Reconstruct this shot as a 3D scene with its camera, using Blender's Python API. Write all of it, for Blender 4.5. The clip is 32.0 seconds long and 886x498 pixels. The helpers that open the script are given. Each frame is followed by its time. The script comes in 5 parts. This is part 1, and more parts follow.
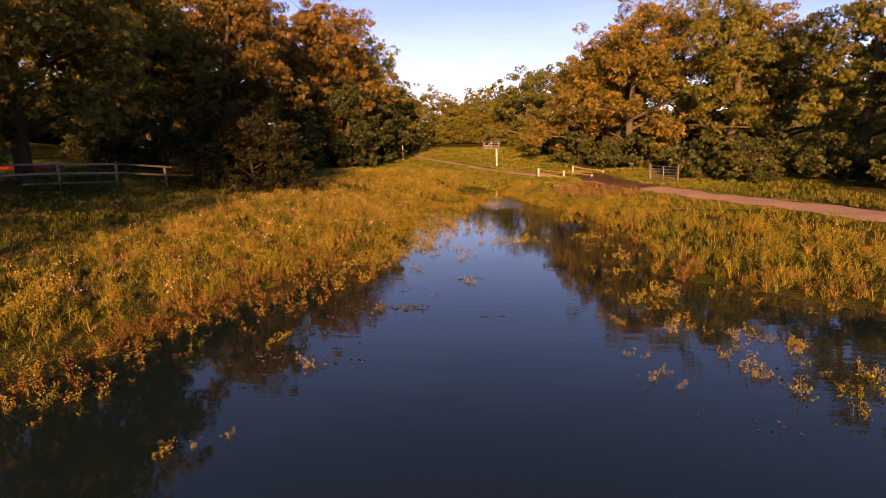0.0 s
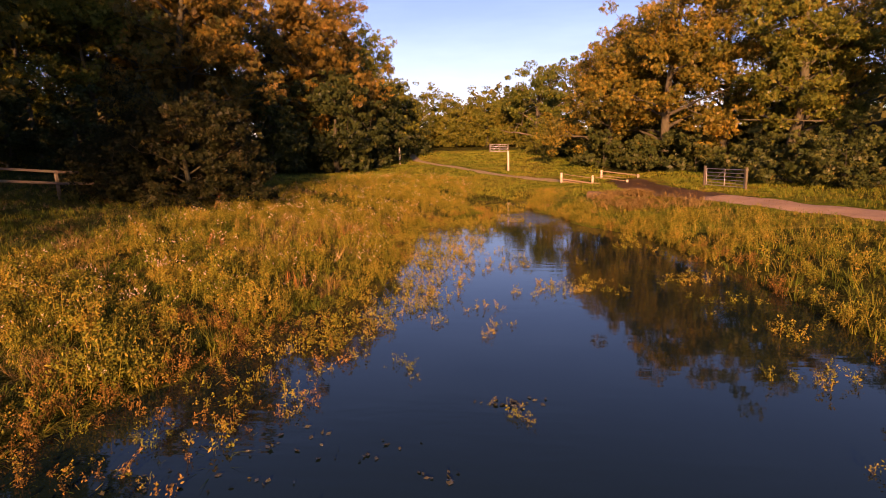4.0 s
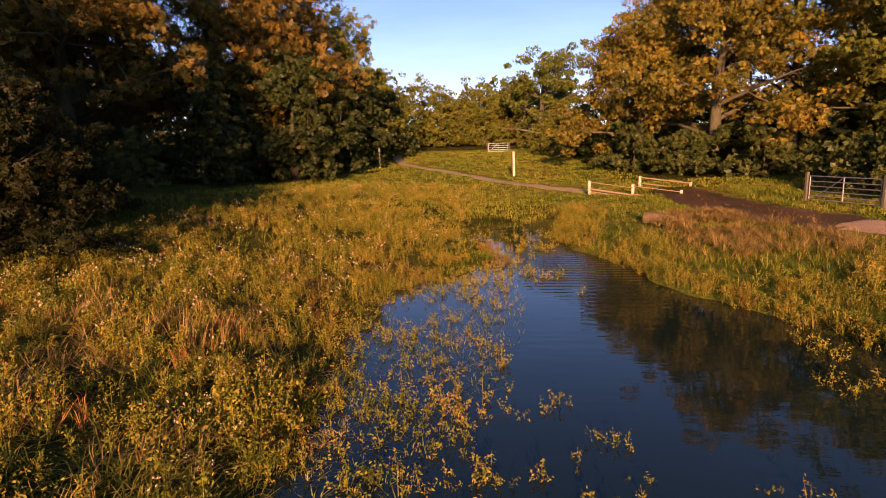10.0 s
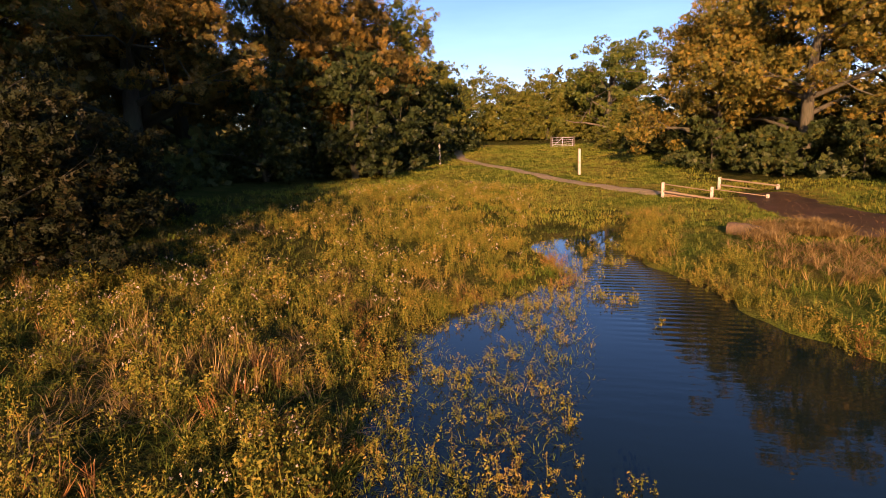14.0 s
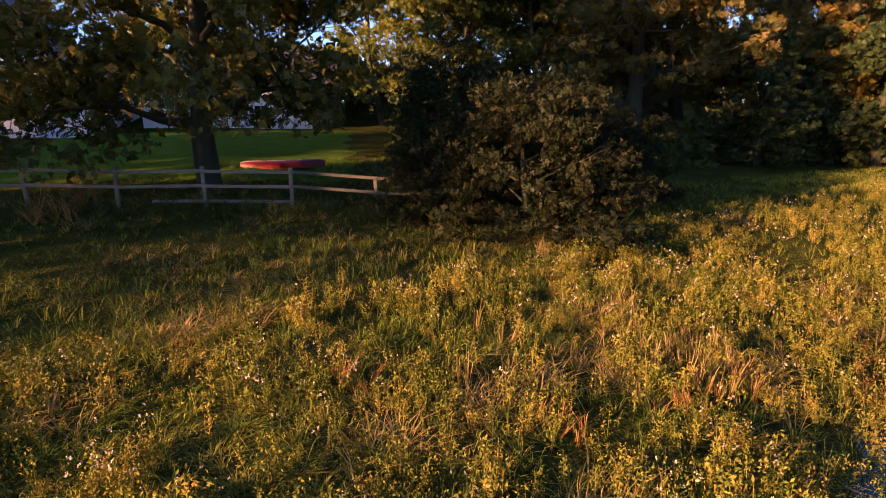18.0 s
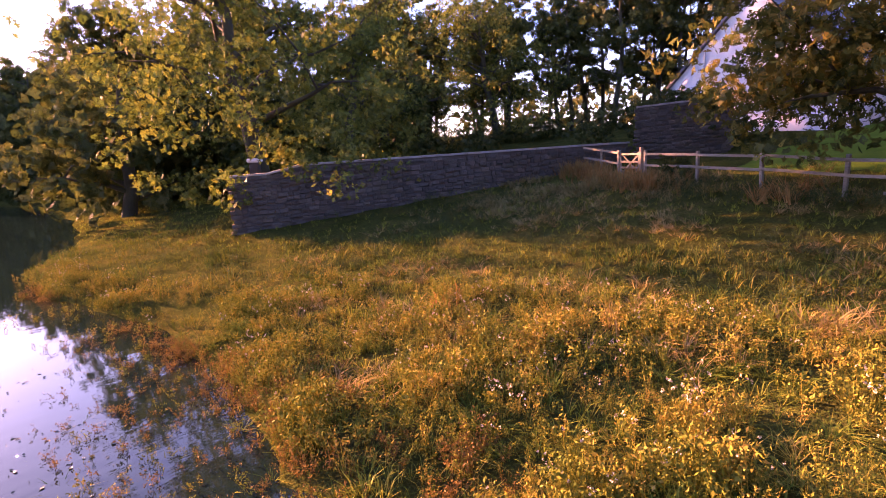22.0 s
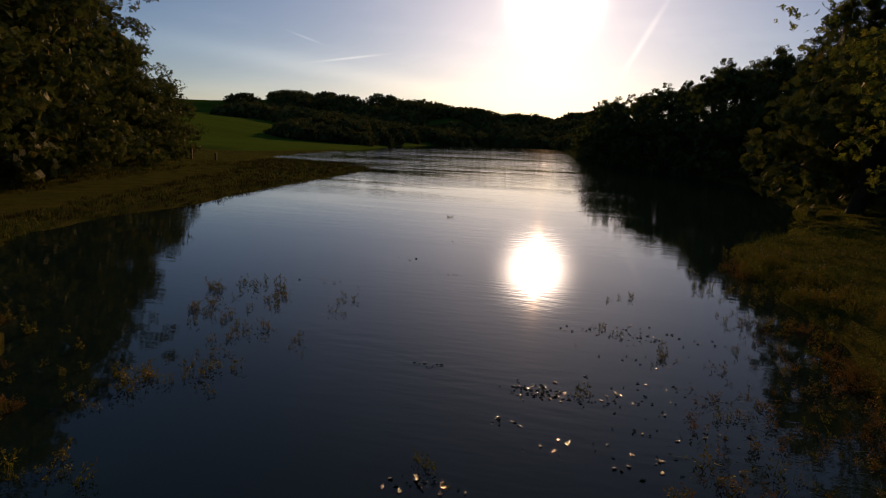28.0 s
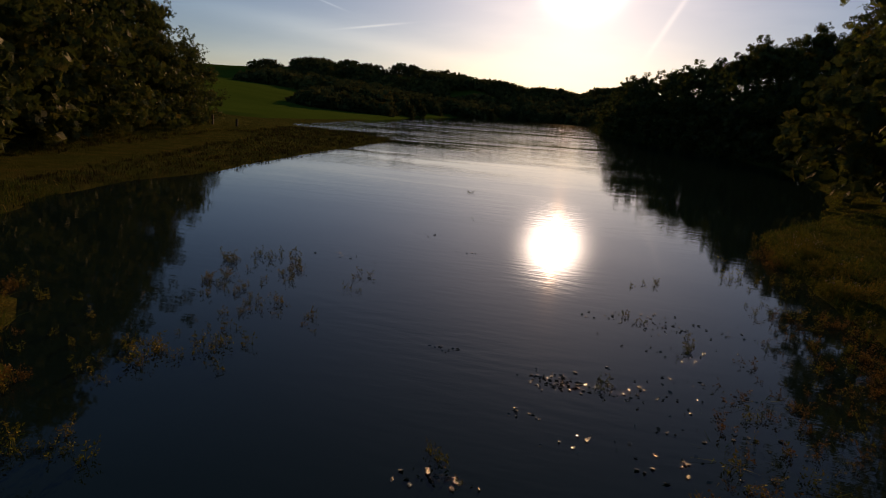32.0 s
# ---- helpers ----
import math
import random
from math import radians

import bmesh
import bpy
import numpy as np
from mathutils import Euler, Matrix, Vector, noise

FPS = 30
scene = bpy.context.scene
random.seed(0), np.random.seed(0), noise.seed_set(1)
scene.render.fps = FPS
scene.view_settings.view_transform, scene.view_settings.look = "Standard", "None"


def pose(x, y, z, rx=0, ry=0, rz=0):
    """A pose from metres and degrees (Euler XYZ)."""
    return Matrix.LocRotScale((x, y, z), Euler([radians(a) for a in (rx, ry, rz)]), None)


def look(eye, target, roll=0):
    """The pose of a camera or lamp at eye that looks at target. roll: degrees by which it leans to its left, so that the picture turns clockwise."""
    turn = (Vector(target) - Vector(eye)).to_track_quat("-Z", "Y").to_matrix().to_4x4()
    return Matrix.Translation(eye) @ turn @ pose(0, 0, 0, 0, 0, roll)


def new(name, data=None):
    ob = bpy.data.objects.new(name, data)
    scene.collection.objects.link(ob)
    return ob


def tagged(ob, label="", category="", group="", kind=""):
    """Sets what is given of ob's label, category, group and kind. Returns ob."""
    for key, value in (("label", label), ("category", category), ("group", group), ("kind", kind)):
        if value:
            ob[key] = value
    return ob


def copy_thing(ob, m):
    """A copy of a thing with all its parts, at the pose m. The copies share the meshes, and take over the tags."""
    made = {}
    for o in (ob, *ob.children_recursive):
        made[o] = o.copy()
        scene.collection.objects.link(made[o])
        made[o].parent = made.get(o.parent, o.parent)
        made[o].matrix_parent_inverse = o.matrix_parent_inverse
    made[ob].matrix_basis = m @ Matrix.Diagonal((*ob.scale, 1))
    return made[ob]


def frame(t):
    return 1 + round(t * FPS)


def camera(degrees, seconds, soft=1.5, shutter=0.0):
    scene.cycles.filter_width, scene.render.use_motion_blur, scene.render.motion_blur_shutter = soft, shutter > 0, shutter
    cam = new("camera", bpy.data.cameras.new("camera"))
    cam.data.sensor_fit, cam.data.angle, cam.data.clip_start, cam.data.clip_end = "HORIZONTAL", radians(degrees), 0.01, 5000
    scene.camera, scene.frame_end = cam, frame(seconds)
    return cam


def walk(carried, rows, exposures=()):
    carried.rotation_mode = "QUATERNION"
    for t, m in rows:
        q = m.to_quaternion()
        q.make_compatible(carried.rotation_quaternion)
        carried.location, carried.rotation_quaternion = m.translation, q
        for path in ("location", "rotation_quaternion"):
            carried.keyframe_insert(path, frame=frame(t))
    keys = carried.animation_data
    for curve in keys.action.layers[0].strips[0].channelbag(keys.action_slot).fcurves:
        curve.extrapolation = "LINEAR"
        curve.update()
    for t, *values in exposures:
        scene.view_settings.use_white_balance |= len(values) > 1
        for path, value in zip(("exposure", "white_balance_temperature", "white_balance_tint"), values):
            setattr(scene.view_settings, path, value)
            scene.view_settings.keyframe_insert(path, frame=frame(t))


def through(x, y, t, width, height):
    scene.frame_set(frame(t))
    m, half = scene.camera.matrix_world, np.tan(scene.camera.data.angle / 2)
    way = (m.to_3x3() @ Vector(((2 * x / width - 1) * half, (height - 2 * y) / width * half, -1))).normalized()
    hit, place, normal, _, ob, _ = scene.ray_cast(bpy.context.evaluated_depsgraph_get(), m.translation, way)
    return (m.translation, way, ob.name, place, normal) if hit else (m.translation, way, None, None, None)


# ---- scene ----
cam = camera(76.2, 32.0, soft=1.0)
PATH = [
    (0, (2.691, -1.12, 4.347), (2.448, 0.829, 3.971), -1.0),
    (0.5, (2.482, 0.101, 4.25), (2.241, 2.052, 3.88), -1.1),
    (1, (2.285, 1.318, 4.177), (2.043, 3.27, 3.811), -1.2),
    (1.5, (2.085, 2.518, 4.118), (1.841, 4.468, 3.75), -1.3),
    (2, (1.871, 3.682, 4.045), (1.63, 5.635, 3.684), -1.3),
    (2.5, (1.67, 4.827, 3.975), (1.432, 6.779, 3.615), -1.3),
    (3, (1.507, 5.985, 3.919), (1.267, 7.938, 3.558), -1.3),
    (3.5, (1.376, 7.176, 3.861), (1.129, 9.129, 3.507), -1.3),
    (5.5, (1.17, 12.276, 3.593), (0.924, 14.228, 3.237), -1.2),
    (6, (1.09, 13.291, 3.621), (0.842, 15.242, 3.261), -1.3),
    (6.5, (0.981, 14.331, 3.664), (0.733, 16.282, 3.298), -1.3),
    (7, (0.842, 15.387, 3.692), (0.596, 17.338, 3.325), -1.4),
    (7.5, (0.694, 16.41, 3.702), (0.455, 18.362, 3.334), -1.5),
    (8, (0.546, 17.381, 3.714), (0.312, 19.334, 3.352), -1.6),
    (8.5, (0.413, 18.323, 3.723), (0.184, 20.278, 3.365), -1.7),
    (9, (0.314, 19.231, 3.737), (0.075, 21.186, 3.392), -1.8),
    (9.5, (0.219, 20.064, 3.784), (-0.017, 22.018, 3.433), -1.8),
    (10, (0.137, 20.754, 3.857), (-0.088, 22.708, 3.499), -1.7),
    (10.5, (0.099, 21.264, 3.934), (-0.12, 23.218, 3.569), -1.7),
    (11, (0.07, 21.652, 3.998), (-0.141, 23.605, 3.626), -1.6),
    (11.5, (0.035, 21.939, 4.048), (-0.179, 23.891, 3.669), -1.7),
    (12, (0.007, 22.115, 4.099), (-0.224, 24.064, 3.716), -1.8),
    (12.5, (-0.015, 22.21, 4.159), (-0.257, 24.157, 3.771), -1.8),
    (13, (-0.031, 22.24, 4.227), (-0.285, 24.185, 3.835), -1.7),
    (13.5, (-0.042, 22.229, 4.296), (-0.348, 24.166, 3.904), -1.5),
    (15.5, (0.104, 21.96, 4.435), (-0.833, 23.689, 4.073), -2.5),
    (16, (-0.151, 21.912, 4.529), (-1.207, 23.566, 4.144), -1.9),
    (16.5, (-0.22, 21.885, 4.595), (-1.453, 23.409, 4.198), -1.7),
    (17, (-0.234, 21.839, 4.646), (-1.624, 23.221, 4.244), -1.5),
    (17.5, (-0.271, 21.757, 4.718), (-1.8, 22.978, 4.304), -1.5),
    (18, (-0.285, 21.671, 4.789), (-1.945, 22.701, 4.36), -1.5),
    (18.5, (-0.276, 21.644, 4.813), (-2.052, 22.458, 4.387), -1.7),
    (19, (-0.293, 21.715, 4.784), (-2.168, 22.268, 4.364), -1.9),
    (19.5, (-0.319, 21.894, 4.669), (-2.258, 22.171, 4.262), -2.2),
    (20, (-0.244, 22.198, 4.439), (-2.209, 22.156, 4.071), -2.6),
    (20.5, (-0.061, 22.58, 4.268), (-2.001, 22.213, 3.946), -2.9),
    (21, (0.071, 22.909, 4.302), (-1.781, 22.233, 3.967), -2.9),
    (21.5, (0.075, 23.072, 4.379), (-1.646, 22.113, 4.034), -2.8),
    (22, (0.05, 23.081, 4.373), (-1.513, 21.882, 4.03), -2.4),
    (22.5, (0.082, 23.044, 4.339), (-1.299, 21.637, 4.002), -1.7),
    (23, (0.148, 23.025, 4.311), (-1.018, 21.437, 3.967), -1.0),
    (23.5, (0.123, 22.972, 4.31), (-0.801, 21.232, 3.963), -0.5),
    (24, (-0.046, 22.842, 4.363), (-0.686, 20.984, 3.989), -0.4),
    (24.5, (-0.174, 22.749, 4.411), (-0.522, 20.819, 4.02), -0.3),
    (25, (-0.2, 22.762, 4.416), (-0.278, 20.801, 4.03), -0.1),
    (25.5, (-0.251, 22.818, 4.421), (-0.072, 20.864, 4.036), 0.2),
    (26, (-0.296, 22.862, 4.426), (0.032, 20.926, 4.048), 0.7),
    (26.5, (-0.299, 22.876, 4.424), (0.099, 20.952, 4.052), 1.3),
    (28.5, (-0.263, 22.76, 4.43), (0.168, 20.847, 4.035), 2.5),
    (29, (-0.236, 22.696, 4.441), (0.203, 20.788, 4.033), 2.7),
    (29.5, (-0.218, 22.638, 4.445), (0.229, 20.734, 4.026), 2.9),
    (30, (-0.198, 22.572, 4.447), (0.259, 20.673, 4.017), 3.1),
    (30.5, (-0.168, 22.489, 4.451), (0.296, 20.595, 4.006), 3.3),
    (31, (-0.14, 22.41, 4.453), (0.332, 20.521, 3.997), 3.5),
    (31.5, (-0.125, 22.363, 4.453), (0.351, 20.478, 3.984), 3.7),
    (32, (-0.129, 22.343, 4.453), (0.35, 20.461, 3.972), 4.0),
]
EXPOSURES = [(0, 1.35, 8400, 64), (8, 1.3, 7650, 54), (13, 1.3, 6900, 44), (16, 1.55, 6350, 42), (18, 1.95, 6600, 44), (19, 2.4, 6900, 44), (21, 3.0, 7200, 62), (22, 3.35, 7400, 82), (23, 3.05, 7500, 82), (24, 2.1, 7400, 68), (25, 0.75, 7200, 56), (26, -0.2, 7500, 34), (29, -0.45, 7300, 27), (32, -0.55, 7300, 27)]
walk(cam, [(t, look(eye, target, roll)) for t, eye, target, roll in PATH], EXPOSURES)

# ---------------------------------------------------------------- light
SUN_AZ, SUN_EL = radians(177.0), radians(13.0)
SUN_DIR = Vector((math.sin(SUN_AZ) * math.cos(SUN_EL), math.cos(SUN_AZ) * math.cos(SUN_EL), math.sin(SUN_EL)))


def nodes_of(owner):
    owner.use_nodes = True
    tree = owner.node_tree
    tree.nodes.clear()
    return tree


def make_world():
    world = bpy.data.worlds.new("sky")
    scene.world = world
    t = nodes_of(world)
    sky = t.nodes.new("ShaderNodeTexSky")
    sky.sky_type = "NISHITA"
    sky.sun_disc = False
    sky.sun_elevation, sky.sun_rotation = SUN_EL, SUN_AZ
    sky.altitude, sky.air_density, sky.dust_density, sky.ozone_density = 50, 0.9, 0.3, 3.0
    # thin streaks of high cloud, a cirrus band, three vapour trails and the bright haze round the sun
    co = t.nodes.new("ShaderNodeTexCoord")
    way = t.nodes.new("ShaderNodeVectorMath")
    way.operation = "NORMALIZE"
    t.links.new(co.outputs["Generated"], way.inputs[0])

    def math_node(kind, a, b):
        n = t.nodes.new("ShaderNodeMath")
        n.operation = kind
        for k, v in enumerate((a, b)):
            if isinstance(v, (int, float)):
                n.inputs[k].default_value = v
            else:
                t.links.new(v, n.inputs[k])
        return n.outputs[0]

    def facing(axis):
        n = t.nodes.new("ShaderNodeVectorMath")
        n.operation = "DOT_PRODUCT"
        t.links.new(way.outputs[0], n.inputs[0])
        n.inputs[1].default_value = axis
        return n.outputs["Value"]

    def bell(x, width):
        q = math_node("DIVIDE", x, width)
        return math_node("POWER", 2.71828, math_node("MULTIPLY", math_node("MULTIPLY", q, q), -1.0))

    mp = t.nodes.new("ShaderNodeMapping")
    mp.inputs["Scale"].default_value = (1.2, 1.6, 7.0)
    mp.inputs["Rotation"].default_value = (0.12, 0.1, 0.6)
    t.links.new(way.outputs[0], mp.inputs["Vector"])
    nz = t.nodes.new("ShaderNodeTexNoise")
    nz.inputs["Scale"].default_value, nz.inputs["Detail"].default_value, nz.inputs["Roughness"].default_value = 1.7, 5.0, 0.6
    t.links.new(mp.outputs[0], nz.inputs["Vector"])
    rp = t.nodes.new("ShaderNodeValToRGB")
    rp.color_ramp.elements[0].position, rp.color_ramp.elements[1].position = 0.46, 0.78
    t.links.new(nz.outputs["Fac"], rp.inputs[0])
    cloud = math_node("MULTIPLY", rp.outputs[0], 0.22)
    # (normal of the streak's plane, its middle, width, half length, strength)
    for normal, middle, width, reach, strength in (
            ((0.1592, -0.0405, -0.9864), (0.447, -0.8879, 0.1086), 0.016, 0.30, 0.28),
            ((-0.1053, -0.1748, -0.9789), (0.3773, -0.9179, 0.1233), 0.0016, 0.045, 0.5),
            ((0.3174, -0.0032, -0.9483), (0.44, -0.8853, 0.1503), 0.0014, 0.022, 0.4),
            ((-0.8884, 0.005, -0.4591), (-0.0929, -0.9812, 0.1689), 0.004, 0.06, 0.35)):
        off = facing(normal)
        along = math_node("ARCCOSINE", math_node("MINIMUM", facing(middle), 0.99999), 0.0)
        streak = math_node("MULTIPLY", bell(off, width), bell(along, reach))
        cloud = math_node("ADD", cloud, math_node("MULTIPLY", streak, strength))
    deep = t.nodes.new("ShaderNodeHueSaturation")
    deep.inputs["Saturation"].default_value = 1.15
    t.links.new(sky.outputs[0], deep.inputs["Color"])
    bright = t.nodes.new("ShaderNodeMix")
    bright.data_type, bright.blend_type, bright.clamp_result = "RGBA", "MULTIPLY", False
    bright.inputs[0].default_value = 1.0
    bright.inputs[7].default_value = (2.0, 1.75, 1.5, 1)
    mx = t.nodes.new("ShaderNodeMix")
    mx.data_type = "RGBA"
    t.links.new(cloud, mx.inputs[0])
    t.links.new(deep.outputs[0], bright.inputs[6])
    t.links.new(deep.outputs[0], mx.inputs[6])
    t.links.new(bright.outputs[2], mx.inputs[7])
    near = math_node("MAXIMUM", facing(SUN_DIR), 0.0)
    halo = math_node("ADD", math_node("MULTIPLY", math_node("POWER", near, 1300.0), 18.0), math_node("ADD", math_node("MULTIPLY", math_node("POWER", near, 60.0), 0.25), math_node("MULTIPLY", math_node("POWER", near, 9.0), 0.16)))
    bg, glow = t.nodes.new("ShaderNodeBackground"), t.nodes.new("ShaderNodeBackground")
    bg.inputs["Strength"].default_value = 0.085
    glow.inputs["Color"].default_value = (1.0, 0.9, 0.74, 1)
    t.links.new(halo, glow.inputs["Strength"])
    both = t.nodes.new("ShaderNodeAddShader")
    out = t.nodes.new("ShaderNodeOutputWorld")
    t.links.new(mx.outputs[2], bg.inputs["Color"])
    t.links.new(bg.outputs[0], both.inputs[0]), t.links.new(glow.outputs[0], both.inputs[1])
    t.links.new(both.outputs[0], out.inputs["Surface"])


make_world()
sun_lamp = bpy.data.lights.new("sun", "SUN")
sun_lamp.energy, sun_lamp.angle, sun_lamp.color = 5.0, radians(0.6), (1.0, 0.6, 0.28)
new("sun", sun_lamp).matrix_world = look(SUN_DIR * 200, (0, 0, 0))


# ---------------------------------------------------------------- materials
class Shade:
    """A node material built step by step."""

    def __init__(self, name):
        self.m = bpy.data.materials.new(name)
        self.t = nodes_of(self.m)
        self.out = self.t.nodes.new("ShaderNodeOutputMaterial")

    def node(self, kind, **values):
        n = self.t.nodes.new(kind)
        for key, v in values.items():
            n.inputs[key].default_value = v
        return n

    def link(self, a, b):
        self.t.links.new(a, b)

    def place(self, scale=(1, 1, 1), local=False):
        c = self.t.nodes.new("ShaderNodeTexCoord")
        geo = self.t.nodes.new("ShaderNodeNewGeometry")
        mp = self.node("ShaderNodeMapping", Scale=scale)
        self.link(c.outputs["Object"] if local else geo.outputs["Position"], mp.inputs["Vector"])
        return mp.outputs[0]

    def noise(self, where, scale, detail=4.0, rough=0.55):
        n = self.node("ShaderNodeTexNoise", Scale=scale, Detail=detail, Roughness=rough)
        self.link(where, n.inputs["Vector"])
        return n.outputs["Fac"]

    def ramp(self, fac, *stops):
        r = self.t.nodes.new("ShaderNodeValToRGB")
        while len(r.color_ramp.elements) < len(stops):
            r.color_ramp.elements.new(0.5)
        for e, (at, col) in zip(r.color_ramp.elements, stops):
            e.position = at
            e.color = (*col, 1) if len(col) == 3 else col
        self.link(fac, r.inputs[0])
        return r.outputs[0]

    def mix(self, fac, a, b, mode="MIX"):
        n = self.t.nodes.new("ShaderNodeMix")
        n.data_type, n.blend_type = "RGBA", mode
        if isinstance(fac, (int, float)):
            n.inputs[0].default_value = fac
        else:
            self.link(fac, n.inputs[0])
        for v, k in ((a, 6), (b, 7)):
            if isinstance(v, tuple):
                n.inputs[k].default_value = (*v, 1)
            else:
                self.link(v, n.inputs[k])
        return n.outputs[2]

    def bump(self, height, strength=0.4, distance=0.02):
        b = self.node("ShaderNodeBump", Strength=strength, Distance=distance)
        self.link(height, b.inputs["Height"])
        return b.outputs[0]

    def done(self, colour, rough=0.8, normal=None, metal=0.0, spec=0.4):
        p = self.node("ShaderNodeBsdfPrincipled", Metallic=metal)
        p.inputs["Specular IOR Level"].default_value = spec
        if isinstance(colour, tuple):
            p.inputs["Base Color"].default_value = (*colour, 1)
        else:
            self.link(colour, p.inputs["Base Color"])
        if isinstance(rough, (int, float)):
            p.inputs["Roughness"].default_value = rough
        else:
            self.link(rough, p.inputs["Roughness"])
        if normal is not None:
            self.link(normal, p.inputs["Normal"])
        self.link(p.outputs[0], self.out.inputs[0])
        return self.m


def leaf_material(name, stops, through=0.35, patch=0.6, gloss=0.02, cut=0.0, solid=0.5, single=0.55):
    """Leaves: colour by single leaf, by patch of the crown and by plant; light passes through them."""
    s = Shade(name)
    geo = s.t.nodes.new("ShaderNodeNewGeometry")
    where = s.place()
    big = s.noise(where, patch, 3.0)
    add = s.t.nodes.new("ShaderNodeMath")
    add.operation = "MULTIPLY_ADD"
    s.link(geo.outputs["Random Per Island"], add.inputs[0])
    add.inputs[1].default_value = single
    s.link(big, add.inputs[2])
    sub = s.t.nodes.new("ShaderNodeMath")
    sub.operation = "SUBTRACT"
    s.link(add.outputs[0], sub.inputs[0])
    sub.inputs[1].default_value = single / 2
    col = s.ramp(sub.outputs[0], *stops)
    d = s.node("ShaderNodeBsdfDiffuse")
    tr = s.node("ShaderNodeBsdfTranslucent")
    g = s.node("ShaderNodeBsdfGlossy", Roughness=0.45)
    g.inputs["Color"].default_value = (0.5, 0.5, 0.5, 1)
    m1, m2 = s.node("ShaderNodeMixShader", Fac=through), s.node("ShaderNodeMixShader", Fac=gloss)
    s.link(col, d.inputs[0]), s.link(col, tr.inputs[0])
    s.link(d.outputs[0], m1.inputs[1]), s.link(tr.outputs[0], m1.inputs[2])
    s.link(m1.outputs[0], m2.inputs[1]), s.link(g.outputs[0], m2.inputs[2])
    if not cut:
        s.link(m2.outputs[0], s.out.inputs[0])
        return s.m
    # each spray is broken into small leaflets with gaps between
    holes = s.noise(where, cut, 1.5, 0.6)
    gap = s.t.nodes.new("ShaderNodeMath")
    gap.operation = "GREATER_THAN"
    s.link(holes, gap.inputs[0])
    gap.inputs[1].default_value = solid
    clear = s.node("ShaderNodeBsdfTransparent")
    m3 = s.node("ShaderNodeMixShader")
    s.link(gap.outputs[0], m3.inputs[0])
    s.link(m2.outputs[0], m3.inputs[1]), s.link(clear.outputs[0], m3.inputs[2])
    s.link(m3.outputs[0], s.out.inputs[0])
    return s.m


LEAF_ORANGE = leaf_material("autumn_leaf", [(0.12, (0.05, 0.06, 0.012)), (0.36, (0.12, 0.125, 0.02)), (0.6, (0.22, 0.18, 0.025)), (0.9, (0.34, 0.215, 0.03))], 0.35, 0.35, cut=16.0, solid=0.53)
LEAF_RUSSET = leaf_material("russet_crown_leaf", [(0.15, (0.06, 0.055, 0.012)), (0.42, (0.13, 0.1, 0.018)), (0.68, (0.215, 0.145, 0.024)), (0.95, (0.28, 0.165, 0.03))], 0.35, cut=13.0, solid=0.53)
LEAF_GREEN = leaf_material("green_leaf", [(0.15, (0.06, 0.085, 0.014)), (0.5, (0.14, 0.165, 0.022)), (0.8, (0.22, 0.2, 0.03)), (0.97, (0.28, 0.19, 0.035))], 0.4, cut=14.0, solid=0.54)
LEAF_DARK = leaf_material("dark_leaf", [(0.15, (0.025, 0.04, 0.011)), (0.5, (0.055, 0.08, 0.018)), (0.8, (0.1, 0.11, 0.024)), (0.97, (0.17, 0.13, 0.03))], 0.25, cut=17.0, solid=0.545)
LEAF_SYCAMORE = leaf_material("sycamore_leaf", [(0.12, (0.035, 0.052, 0.013)), (0.45, (0.085, 0.1, 0.018)), (0.75, (0.165, 0.14, 0.025)), (0.96, (0.28, 0.195, 0.03))], 0.32, 0.45, cut=18.0, solid=0.57)
# dark green conifer leaves, kept very dark to stand for shade low in the wood
LEAF_WOOD_SHADE = leaf_material("shaded_evergreen_leaf", [(0.15, (0.018, 0.03, 0.009)), (0.5, (0.038, 0.058, 0.015)), (0.8, (0.065, 0.08, 0.02)), (0.97, (0.11, 0.1, 0.024))], 0.25, cut=17.0, solid=0.55)
LEAF_UMBER = leaf_material("umber_leaf", [(0.12, (0.04, 0.05, 0.012)), (0.42, (0.1, 0.095, 0.018)), (0.7, (0.19, 0.13, 0.025)), (0.95, (0.27, 0.16, 0.03))], 0.35, 0.4, cut=17.0, solid=0.52)
LEAF_FAR = leaf_material("distant_leaf", [(0.15, (0.03, 0.038, 0.014)), (0.5, (0.06, 0.07, 0.022)), (0.8, (0.1, 0.1, 0.03)), (0.97, (0.15, 0.12, 0.035))], 0.1, 0.03, 0.0, cut=0.9, solid=0.56)
LEAF_LIME = leaf_material("lime_leaf", [(0.15, (0.045, 0.075, 0.013)), (0.5, (0.1, 0.135, 0.02)), (0.8, (0.17, 0.18, 0.025)), (0.97, (0.26, 0.22, 0.04))], 0.31, cut=17.0, solid=0.54)
# hawthorn leaves darkened in colour to stand for shade, a few of them red
LEAF_HAWTHORN_SHADE = leaf_material("shaded_hawthorn_leaf", [(0.2, (0.01, 0.016, 0.006)), (0.6, (0.024, 0.03, 0.01)), (0.9, (0.045, 0.038, 0.014)), (0.995, (0.2, 0.06, 0.03))], 0.15, 0.6, 0.01, cut=20.0, solid=0.5)
WEED = leaf_material("weed_leaf", [(0.14, (0.035, 0.05, 0.008)), (0.34, (0.1, 0.12, 0.015)), (0.54, (0.2, 0.185, 0.024)), (0.76, (0.28, 0.185, 0.032)), (0.93, (0.38, 0.28, 0.075))], 0.12, 1.1, 0.005, single=0.42)
